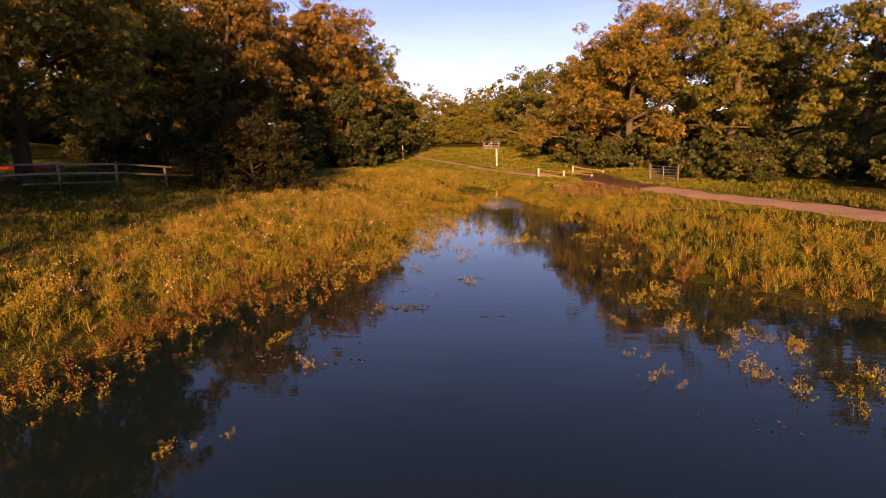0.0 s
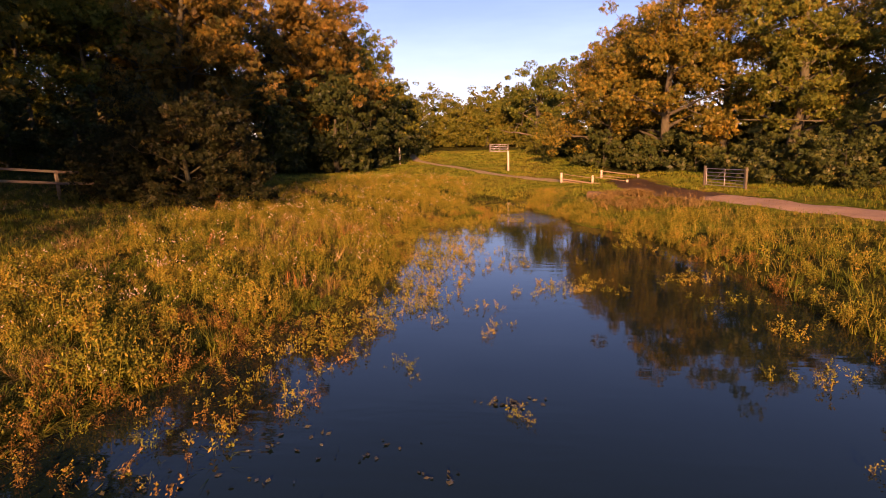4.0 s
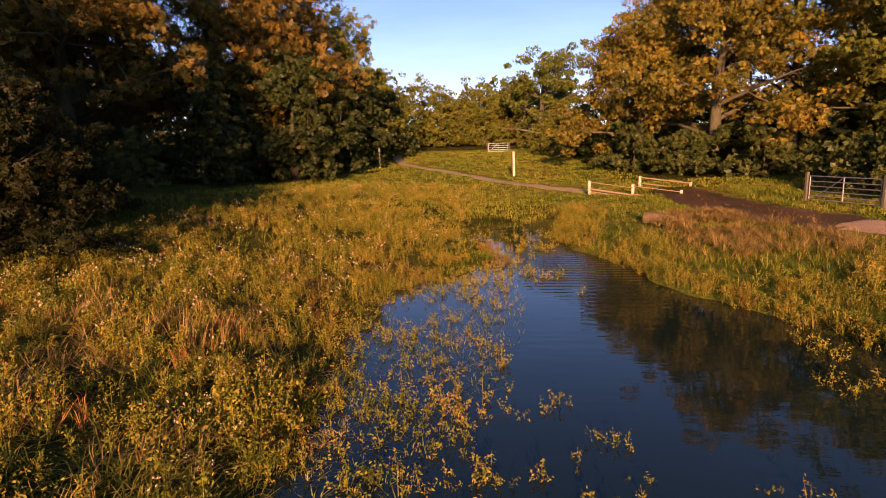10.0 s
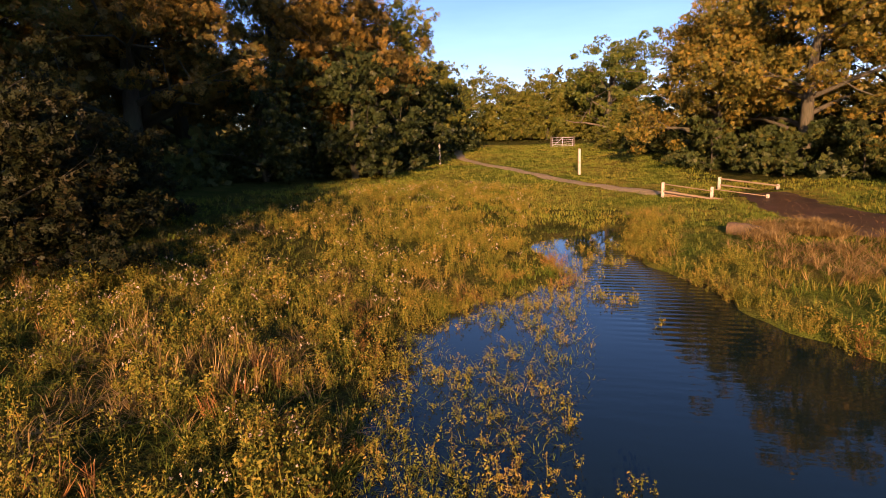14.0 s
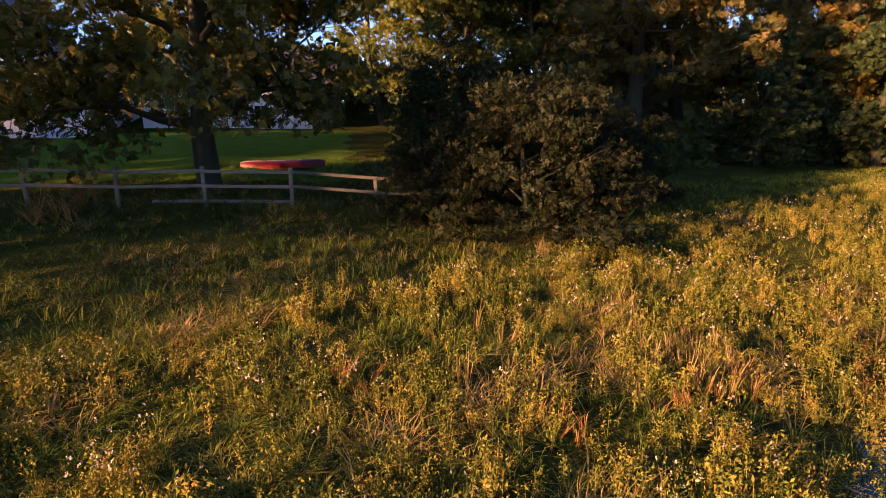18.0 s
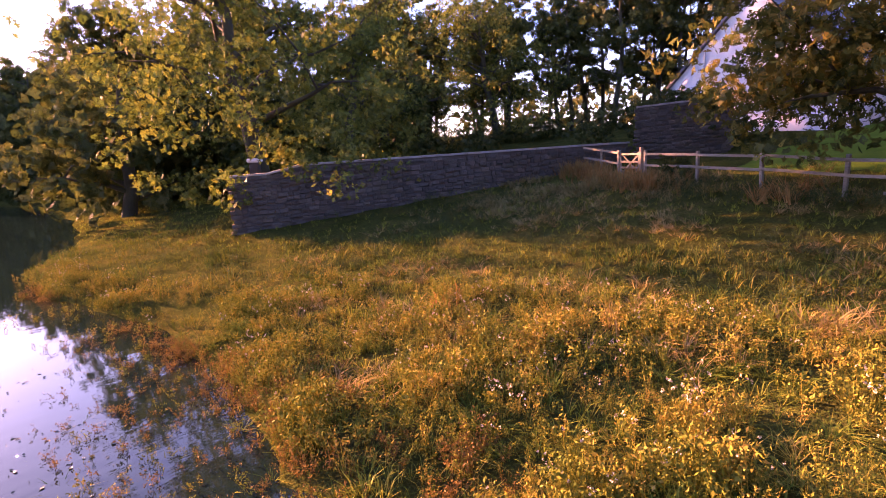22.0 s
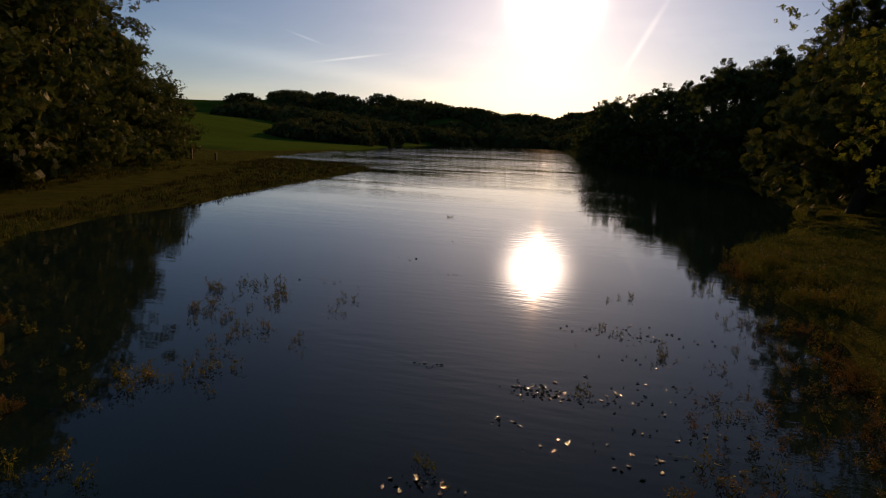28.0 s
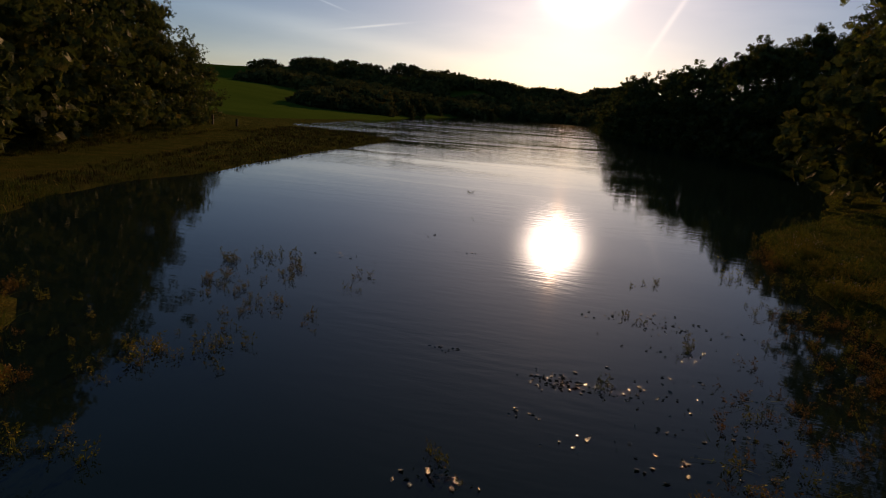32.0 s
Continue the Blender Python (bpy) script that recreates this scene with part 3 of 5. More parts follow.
# ---------------------------------------------------------------- trees
def tree(name, x, y, height, spread, base, leaves, leaf, seed, material, label, bark=BARK, trunk_r=None, clumps=90, lean=(0, 0), droop=0.25, group="", category="tree", low=0.5, kind="", lobes=()):
    """A tapered trunk with limbs, and a crown of leaf clumps with gaps. base: the height at which the crown begins."""
    rng = np.random.default_rng(seed)
    r0 = trunk_r or height * 0.028
    pieces = []
    k = 7
    hs = np.linspace(-0.25, height * 0.86, k)
    bend = np.cumsum(rng.normal(0, height * 0.012, (k, 2)), 0)
    spine = np.column_stack([bend + np.outer(np.clip(hs, 0, None) / height, lean), hs])
    pieces.append(tube_arrays(spine, r0 * np.linspace(1.25, 0.16, k), 8))
    ends = []
    nl = int(9 + height * 0.5)
    for i in range(nl):
        f = rng.uniform(0.0, 1.0)
        z0 = base * 0.75 + (height * 0.82 - base * 0.75) * f
        p0 = np.array([np.interp(z0, hs, spine[:, 0]), np.interp(z0, hs, spine[:, 1]), z0])
        az = i * 2.4 + rng.uniform(-0.5, 0.5)
        reach = spread * (1.05 - 0.55 * f) * rng.uniform(0.6, 1.0)
        rise = reach * rng.uniform(0.2, 0.75) * (0.5 + f)
        s = np.linspace(0, 1, 5)[:, None]
        end = p0 + np.array([math.cos(az) * reach, math.sin(az) * reach, rise])
        mid = rng.normal(0, 0.05 * reach, (5, 3)) * s
        line = p0 + (end - p0) * s + mid + np.array([0, 0, 0.18 * reach]) * (s * (1 - s))
        rr = r0 * (0.5 - 0.25 * f)
        pieces.append(tube_arrays(line, rr * np.linspace(1, 0.12, 5), 5))
        ends += [line[3], line[4], line[2]]
        for _ in range(2):
            q = line[2] + (line[3] - line[2]) * rng.uniform()
            tip = q + rng.normal(0, 0.28 * spread, 3)
            tip[2] = q[2] + abs(tip[2] - q[2]) * 0.7
            pieces.append(tube_arrays([q, (q + tip) / 2 + rng.normal(0, 0.05 * spread, 3), tip], rr * np.array([0.4, 0.22, 0.08]), 4))
            ends.append(tip)
    top = tagged(thing(name, pose(x, y, hz(x, y)), label, category, group, kind))
    v, f = joined(pieces)
    mesh_object("trunk", v, f, bark, top, True)
    # clumps hang on the limb ends and fill an uneven dome
    ends = np.array(ends)
    pick = ends[rng.integers(0, len(ends), clumps)] + rng.normal(0, 0.1 * spread, (clumps, 3))
    nd = clumps // 2
    d = rng.normal(size=(nd, 3))
    d /= np.linalg.norm(d, axis=1)[:, None]
    d[:, 2] = np.where(d[:, 2] < -low, -d[:, 2] * 0.4, d[:, 2])
    mid_h = base + (height - base) * 0.42
    wob = 0.72 + 0.28 * np.sin(3 * np.arctan2(d[:, 1], d[:, 0]) + seed) * np.cos(4 * d[:, 2] + seed)
    dome = d * np.array([spread, spread, (height - base) * 0.58]) * wob[:, None] * rng.uniform(0.75, 1.0, nd)[:, None] + (lean[0] * 0.5, lean[1] * 0.5, mid_h)
    c = np.concatenate([pick, dome])
    if low >= 1.0:
        ns = clumps // 3
        az, rr = rng.uniform(0, 6.283, ns), spread * rng.uniform(0.55, 1.0, ns)
        c = np.concatenate([c, np.column_stack([np.cos(az) * rr, np.sin(az) * rr, base + (mid_h - base) * rng.uniform(0, 1, ns)])])
    for lx, ly, lz, lr, count in lobes:
        c = np.concatenate([c, np.array((lx, ly, lz)) + rng.normal(0, lr, (count, 3)) * (1, 1, 0.45)])
    rad = rng.uniform(0.07, 0.17, len(c)) * (spread + 0.35 * (height - base)) * 0.62
    each = leaves // len(c)
    off = rng.normal(size=(len(c), each, 3))
    off *= (rng.uniform(0.35, 1.0, (len(c), each, 1)) ** 0.6) / np.linalg.norm(off, axis=2)[..., None]
    off[..., 2] *= 0.62
    pos = (c[:, None] + off * rad[:, None, None]).reshape(-1, 3)
    pos = pos[pos[:, 2] > 0.12 * base + 0.15]
    v, f = leaf_quads(pos, leaf, rng, droop)
    mesh_object("crown", v, f, material, top)
    return top


def again(ob, x, y, turn, size=1.0, tall=1.0, sink=0.0):
    return copy_thing(ob, pose(x, y, hz(x, y) - sink, 0, 0, turn) @ Matrix.Diagonal((size, size, size * tall, 1)))


OLD, SHOREWOOD = "trees at the meadow's edge", "wood along the lake shore"
oak = tree("oak_tree", 15.5, 66.0, 17.5, 7.8, 2.8, 24000, 0.26, 11, LEAF_ORANGE, "broad oak with orange and gold autumn leaves", bark=BARK_OAK, clumps=190, trunk_r=0.42, group=OLD, low=0.3)
ash = tree("ash_tree", 23.5, 57.5, 16.5, 6.5, 2.2, 15000, 0.27, 12, LEAF_GREEN, "tall green tree with leaves turning gold", bark=BARK_OAK, clumps=130, group=OLD)
lime = tree("lime_tree", -18.5, -1.7, 16.5, 8.4, 0.9, 19000, 0.25, 13, LEAF_LIME, "leafy tree with yellow-green sunlit leaves behind the stone wall", clumps=260, lean=(1.5, 0), group=OLD, low=1.0)
dark = tree("elm_tree", -23.0, 50.0, 17.0, 7.0, 2.8, 13000, 0.28, 14, LEAF_UMBER, "tall brown and olive tree at the edge of the wood", clumps=125, group=OLD)
tree("sycamore_tree", -22.0, 25.6, 16.0, 8.2, 2.3, 36000, 0.27, 15, LEAF_SYCAMORE, "old spreading tree with dark trunk behind the paddock fence", clumps=420, trunk_r=0.36, group=OLD, low=0.97,
            lobes=((-1.0, -4.0, 3.4, 0.9, 12), (-0.5, -5.6, 3.3, 1.0, 16), (0.5, -4.8, 4.6, 1.2, 12)))
open_ash = tree("young_ash_tree", -31.0, 40.5, 16.0, 4.6, 2.6, 10500, 0.25, 23, LEAF_GREEN, "slender tree with an open green crown against the sky", clumps=120, trunk_r=0.2, group=OLD)
thin = tree("pine_tree", -62.0, 4.0, 17.0, 3.4, 4.5, 2100, 0.46, 16, LEAF_DARK, "tall slim tree with bare trunk behind the house", clumps=70, trunk_r=0.22, group="row of slim trees")
shrub = tree("shrub", -13.4, 32.9, 5.0, 3.9, 0.1, 20000, 0.16, 17, LEAF_HAWTHORN_SHADE, "hawthorn bush with shade put into its leaf colour and a few red leaves", clumps=210, group="hawthorns", category="bush", trunk_r=0.12, low=1.0)
hedge = tree("hedge_bush", -6.0, 113.0, 8.5, 5.0, 0.1, 8500, 0.3, 18, LEAF_GREEN, "dense olive green hedge tree", clumps=170, group="hedge trees", category="bush", low=1.0)
gold = tree("willow_tree", 5.0, 104.0, 15.0, 7.5, 1.2, 13000, 0.3, 19, LEAF_LIME, "pale yellow-green tree with open crown", clumps=110, bark=BARK_PALE, group=OLD)
# brambles take the dark leaf colour to stand for shade beneath the trees
low = tree("bramble_bush", 17.0, 60.5, 3.0, 2.4, 0.1, 3400, 0.2, 20, LEAF_DARK, "low bushy bramble at the wood's edge, given dark leaves in place of shade", clumps=80, category="bush", trunk_r=0.06, group="brambles", low=1.0)
alder = tree("alder_tree", -23.5, -27.0, 13.0, 5.6, 0.3, 5200, 0.5, 21, LEAF_DARK, "dense dark tree leafy down to the ground", clumps=170, group=SHOREWOOD, low=1.0)
yew = tree("yew_tree", -19.5, 56.0, 7.6, 3.4, 0.2, 6000, 0.26, 24, LEAF_WOOD_SHADE, "dense evergreen at the foot of the wood, the shade there put into its colour", clumps=150, group="evergreens", low=1.0)
hazel = tree("hazel_tree", 48.5, -34.0, 12.4, 5.4, 0.2, 14000, 0.26, 25, LEAF_DARK, "leafy dark green tree on the east lake shore", clumps=210, group=SHOREWOOD, low=1.0)
russet = tree("chestnut_tree", -23.0, 66.0, 20.0, 7.5, 2.0, 9000, 0.46, 22, LEAF_RUSSET, "tall tree with russet upper crown in the dark wood", clumps=170, group=OLD)

for x, y, turn, size in ((11.5, 71.5, 75, 0.84), (14.0, 77, 40, 0.92), (21.5, 66, 130, 1.0), (29, 60, 200, 0.9), (18, 90, 310, 0.8)):
    again(oak, x, y, turn, size)
for x, y, turn, size in ((30, 47, 70, 1.05), (33, 40, 190, 0.95), (35, 31, 60, 0.95), (36, 22, 20, 1.0), (38, 12, 250, 0.95), (40, 2, 100, 0.95), (28, 68, 10, 1.05)):
    again(ash, x, y, turn, size)
for x, y, turn, size in ((-22.5, 77, 10, 1.2), (-36, 55, 100, 1.1)):
    again(dark, x, y, turn, size)
for x, y, turn, size in ((-20.2, 71.0, 140, 1.0), (-24.5, 52, 60, 1.0), (-29, 60, 200, 0.95)):
    again(russet, x, y, turn, size)
for x, y, turn, size in ((-18.8, -20.5, 10, 1.22), (-27, -18, 70, 1.2), (-27, -38, 140, 1.3), (-29, -49, 200, 1.35), (-27, -60, 250, 1.35), (-24, -72, 310, 1.35), (-22, -84, 30, 1.35), (-18, -97, 90, 1.3), (-14, -111, 160, 1.3), (-10, -126, 220, 1.25), (-6.5, -144, 20, 1.2), (-4.5, -164, 120, 1.1), (-48, -20, 240, 1.2), (-33, -17, 330, 1.2), (-39, -14, 20, 1.25), (-33, -28, 280, 1.3), (-31, -32, 40, 1.35), (-33, -43, 300, 1.4), (-32, -56, 10, 1.4), (-29, -67, 80, 1.4), (-27, -79, 200, 1.4), (-22, -92, 150, 1.35), (-18, -106, 20, 1.3), (-13, -120, 80, 1.25), (-9, -136, 270, 1.2)):
    again(alder, x, y, turn, size)
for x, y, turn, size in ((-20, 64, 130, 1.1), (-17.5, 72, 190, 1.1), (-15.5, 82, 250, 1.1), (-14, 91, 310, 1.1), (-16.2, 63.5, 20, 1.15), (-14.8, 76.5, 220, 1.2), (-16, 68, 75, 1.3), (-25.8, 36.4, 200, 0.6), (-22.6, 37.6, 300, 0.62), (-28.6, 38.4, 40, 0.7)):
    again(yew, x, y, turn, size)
for x, y, turn, size in ((-30.5, -10, 120, 0.8), (-48, -6, 300, 0.85)):
    again(lime, x, y, turn, size)
for x, y, turn, size in ((-34.5, 43.5, 80, 1.0), (-27.5, 45.0, 190, 0.95), (-38.5, 40.5, 300, 1.0), (-31, 48, 30, 1.05), (-35.5, 47, 120, 1.05), (-29.0, 42.0, 240, 0.95), (-43, 44, 70, 1.1)):
    again(open_ash, x, y, turn, size)
for i in range(28):
    again(thin, -50 - 5 * (i % 3) - (i % 2) * 2, -27 + i * 1.75, i * 47, 0.86 + 0.05 * (i % 5))
for x, y, turn, size in ((-1.5, 114, 50, 1.0), (-3.5, 111, 95, 0.9), (1.0, 111.5, 160, 0.85), (-8.5, 111, 240, 0.95), (6.5, 110, 15, 0.9), (-11, 116, 120, 1.05), (-16, 112, 10, 1.1), (3.5, 116, 200, 0.95), (9, 113, 290, 1.0), (-22, 108, 33, 1.25), (-20.5, 84, 70, 1.7), (-18.5, 91, 210, 1.25), (-24, 89, 20, 1.8), (4.5, 92, 20, 0.5), (8.5, 90, 200, 0.55)):
    again(hedge, x, y, turn, size)
for x, y, turn, size in ((49.5, -39.5, 140, 0.75), (54, -28, 310, 1.1), (37.5, -2, 100, 0.6), (43.5, -16, 190, 0.6), (46.5, -25, 260, 0.6)):
    again(hazel, x, y, turn, size)
for x, y, turn, size in ((24.5, 61.0, 60, 0.9), (14, 64, 120, 1.1), (10.5, 69, 10, 1.2), (24, 51, 70, 1.0), (26.5, 45, 190, 1.1), (28, 38, 30, 1.2), (30, 31, 130, 1.2), (31, 23, 240, 1.2), (8, 84, 88, 1.3), (-34.5, 13.5, 10, 1.1), (-33.5, 16.5, 80, 0.9), (-32.4, 9.8, 30, 0.6), (-24.2, 16.6, 30, 0.35), (18.6, 51.5, 50, 1.0), (13.0, 74, 30, 1.6), (17.5, 71, 200, 1.7), (22.0, 70, 90, 1.8), (12.5, 80, 140, 1.8), (17, 79, 300, 2.0), (26, 64, 10, 1.8), (19.4, 48.0, 170, 1.1), (20.6, 44.6, 260, 0.9)):
    again(low, x, y, turn, size)

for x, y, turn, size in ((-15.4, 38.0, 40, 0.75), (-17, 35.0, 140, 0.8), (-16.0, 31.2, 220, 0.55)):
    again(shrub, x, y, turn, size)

for x, y, turn, size in ((36, 1, 50, 1.28), (39, -6, 120, 1.28), (42.5, -13, 10, 1.25), (45.5, -21, 200, 1.15), (47, -28, 290, 0.93), (46, -6, 60, 1.35), (51, -16, 210, 1.28)):
    again(hazel, x, y, turn, size * 1.36)


def far_wood(name, spots, label, size, seed, material, each=190):
    """Distant woodland: uneven banks of foliage."""
    rng = np.random.default_rng(seed)
    pos = []
    for x, y, r, h in spots:
        d = rng.normal(size=(each, 3))
        d /= np.linalg.norm(d, axis=1)[:, None]
        d[:, 2] = np.abs(d[:, 2])
        pos.append(d * np.array([r, r, h]) * rng.uniform(0.7, 1.08, (each, 1)) + (x, y, hz(x, y) - 0.5))
    v, f = leaf_quads(np.concatenate(pos), size, rng)
    return tagged(mesh_object(name, v, f, material), label, "wood", kind="stuff")


def thicket(name, line, width, tall, label, seed, material, leaf=0.42, each=130):
    """Undergrowth along a wood's edge: overlapping heaps of foliage from the ground up."""
    rng = np.random.default_rng(seed)
    line = np.array(line, float)
    pos = []
    for a, b in zip(line[:-1], line[1:]):
        for t in np.arange(0, 1, 1.6 / np.hypot(*(b - a))):
            x, y = a + (b - a) * t + rng.normal(0, width * 0.4, 2)
            d = rng.normal(size=(each, 3))
            d /= np.linalg.norm(d, axis=1)[:, None]
            d[:, 2] = np.abs(d[:, 2])
            h = tall * rng.uniform(0.5, 1.15)
            pos.append(d * np.array([width * 0.7, width * 0.7, h]) * rng.uniform(0.55, 1.0, (each, 1)) + (x, y, hz(x, y) - 0.1))
    v, f = leaf_quads(np.concatenate(pos), leaf, rng)
    return tagged(mesh_object(name, v, f, material), label, "undergrowth", kind="stuff")


thicket("undergrowth", [(-23, -24), (-25, -38), (-26, -50), (-24, -64), (-21, -80), (-16, -98), (-9, -124), (-3.5, -150), (-2, -180)], 3.0, 4.5, "dark undergrowth along the lake shore", 31, LEAF_DARK)
thicket("undergrowth", [(-20, 40), (-22, 50), (-22, 60), (-20, 70), (-18, 80), (-15.5, 92), (-14, 100)], 2.6, 3.2, "dark undergrowth at the foot of the wood", 32, LEAF_DARK)
thicket("undergrowth", [(36, 4), (39, -6), (43, -18), (46, -30), (48, -40)], 3.0, 4.0, "dark undergrowth below the lakeside trees", 33, LEAF_DARK)
thicket("undergrowth", [(9, 74), (14, 67), (19, 61), (24, 54), (29, 45), (31, 34), (34, 22), (37, 8)], 2.4, 3.0, "dark undergrowth beside the farm track", 34, LEAF_DARK)
thicket("undergrowth", [(-29, -14), (-36, -10), (-44, -4), (-49, 4), (-52, 14)], 3.0, 3.0, "dark undergrowth behind the garden wall", 35, LEAF_DARK)


rng_far = np.random.default_rng(77)
ring = [(-90 + 70 * rng_far.uniform(), 100 + 60 * rng_far.uniform(), 8, 14) for _ in range(22)] + [(-10 + 100 * rng_far.uniform(), 130 + 50 * rng_far.uniform(), 8, 12) for _ in range(20)]
ring += [(50 + 30 * rng_far.uniform(), -5 + 130 * rng_far.uniform(), 8, 13) for _ in range(20)] + [(-85 - 30 * rng_far.uniform(), -40 + 130 * rng_far.uniform(), 8, 12) for _ in range(22)]
ring += [(-60 + 16 * rng_far.uniform(), 36 + 60 * rng_far.uniform(), 6, 6.5) for _ in range(16)]
far_wood("far_woods", ring, "distant dark woodland behind the meadow", 1.5, 1, LEAF_FAR)
hill = []
for k in range(210):
    yaw, d = math.radians(rng_far.uniform(-184, -147.5)), rng_far.uniform(330, 590)
    hill.append((-math.sin(yaw) * d, 22 + math.cos(yaw) * d, 17, rng_far.uniform(6.5, 10)))
for k in range(44):
    yaw, d = math.radians(rng_far.uniform(-158.5, -152)), rng_far.uniform(190, 330)
    hill.append((-math.sin(yaw) * d, 22 + math.cos(yaw) * d, 8, rng_far.uniform(3.8, 5.4)))
for k in range(150):
    yaw, d = math.radians(rng_far.uniform(-181, -154.5)), rng_far.uniform(215, 345)
    hill.append((-math.sin(yaw) * d, 22 + math.cos(yaw) * d, 9, rng_far.uniform(6, 9)))
hill = [h for h in hill if shore_distance(h[0], h[1]) > 4]
far_wood("hill_woods", hill, "dark wood along the ridge beyond the lake", 3.2, 2, LEAF_FAR, 330)


# ---------------------------------------------------------------- fences, gates and posts
def rail_between(bm, a, b, wide, thick):
    a, b = Vector(a), Vector(b)
    d = b - a
    m = Matrix.Translation((a + b) / 2) @ d.to_track_quat("X", "Z").to_matrix().to_4x4()
    return box(bm, (-d.length / 2, -thick / 2, -wide / 2), (d.length / 2, thick / 2, wide / 2), 0.008, m)


FENCE_A, FENCE_DIR, BAY = Vector((-25.0, 15.1, 0)), Vector((0.469, 0.883, 0)), 2.75


def paddock_fence():
    """Six posts with pale rails, then a weathered stretch towards the hawthorn, its shade put into darker wood."""
    top = thing("paddock_fence", pose(0, 0, 0), "weathered timber post-and-rail fence along the bank", "fence")
    spots = [FENCE_A + FENCE_DIR * (BAY * i) for i in range(9)]
    tops = []
    for i, p in enumerate(spots):
        z = hz(p.x, p.y)
        bm = box(bmesh.new(), (-0.06, -0.055, -0.3), (0.06, 0.055, 1.3 if i < 6 else 1.18), 0.015)
        ob = part("post", bm, WOOD_GREY if i < 6 else WOOD_DIM, top)
        ob.matrix_world = pose(p.x, p.y, z, (i % 3 - 1) * 1.6, (i % 2) * 1.8 - 0.6, 62)
        tops.append(Vector((p.x, p.y, z)))
    for i in range(8):
        for h in (1.15, 0.68):
            sag = Vector((0, 0, 0.025 * (i % 3 - 1)))
            off = Vector((0.07, -0.037, h))
            part("rail", rail_between(bmesh.new(), tops[i] + off + sag, tops[i + 1] + off - sag * 0.6, 0.1, 0.035), WOOD_GREY if i < 5 else WOOD_DIM, top)
    low = Vector((0.07, -0.037, 0.2))
    part("rail", rail_between(bmesh.new(), tops[3].lerp(tops[4], 0.4) + low, tops[4] + low, 0.1, 0.035), WOOD_GREY, top)
    part("rail", rail_between(bmesh.new(), tops[4] + low, tops[5] + low, 0.1, 0.035), WOOD_GREY, top)


def wicket_gate():
    a = FENCE_A - FENCE_DIR * 1.55
    z = hz(a.x, a.y)
    m = Matrix.Translation((a.x, a.y, z)) @ Matrix.Rotation(math.atan2(FENCE_DIR.y, FENCE_DIR.x), 4, "Z")
    top = thing("wicket_gate", m, "small weathered timber gate with diagonal brace in the fence", "gate")
    for x, h in ((-0.06, 1.2), (1.32, 1.3)):
        part("gate_post", box(bmesh.new(), (x - 0.07, -0.07, -0.3), (x + 0.07, 0.07, h), 0.015), WOOD_GREY, top)
    for x in (0.06, 1.18):
        part("stile", box(bmesh.new(), (x - 0.035, -0.025, 0.1), (x + 0.035, 0.025, 1.1), 0.006), WOOD_GREY, top)
    for h in (0.16, 0.42, 0.68, 1.02):
        part("bar", box(bmesh.new(), (0.09, -0.018, h - 0.045), (1.15, 0.018, h + 0.045), 0.006), WOOD_GREY, top)
    part("brace", rail_between(bmesh.new(), (0.1, 0.03, 0.16), (1.14, 0.03, 1.0), 0.08, 0.025), WOOD_GREY, top)
    part("brace", rail_between(bmesh.new(), (0.1, 0.056, 1.0), (1.14, 0.056, 0.16), 0.08, 0.025), WOOD_GREY, top)
    # the short run of rails from the gate to the stone wall
    run = thing("fence_end", pose(0, 0, 0), "short run of weathered rails between gate and stone wall", "fence")
    p0 = Vector((a.x, a.y, z))
    p1 = Vector((-27.7, 11.2, hz(-27.7, 11.2)))
    part("post", box(bmesh.new(), (-0.05, -0.05, -0.3), (0.05, 0.05, 1.2), 0.012), WOOD_GREY, run).matrix_world = Matrix.Translation((p0 + p1) / 2)
    for h in (1.08, 0.6):
        part("rail", rail_between(bmesh.new(), p0 + Vector((0.08, -0.04, h)), p1 + Vector((0.08, -0.04, h + 0.1)), 0.1, 0.035), WOOD_GREY, run)


def marker_post(x, y, tall):
    top = thing("marker_post", pose(x, y, hz(x, y), 0.6, -0.8, 20), "tall pale timber waymark post standing in the grass", "post", "waymark posts")
    part("shaft", box(bmesh.new(), (-0.085, -0.085, -0.4), (0.085, 0.085, tall), 0.018), WOOD_PALE, top)
    part("cap", box(bmesh.new(), (-0.09, -0.09, tall), (0.09, 0.09, tall + 0.05), 0.03), WOOD_PALE, top)


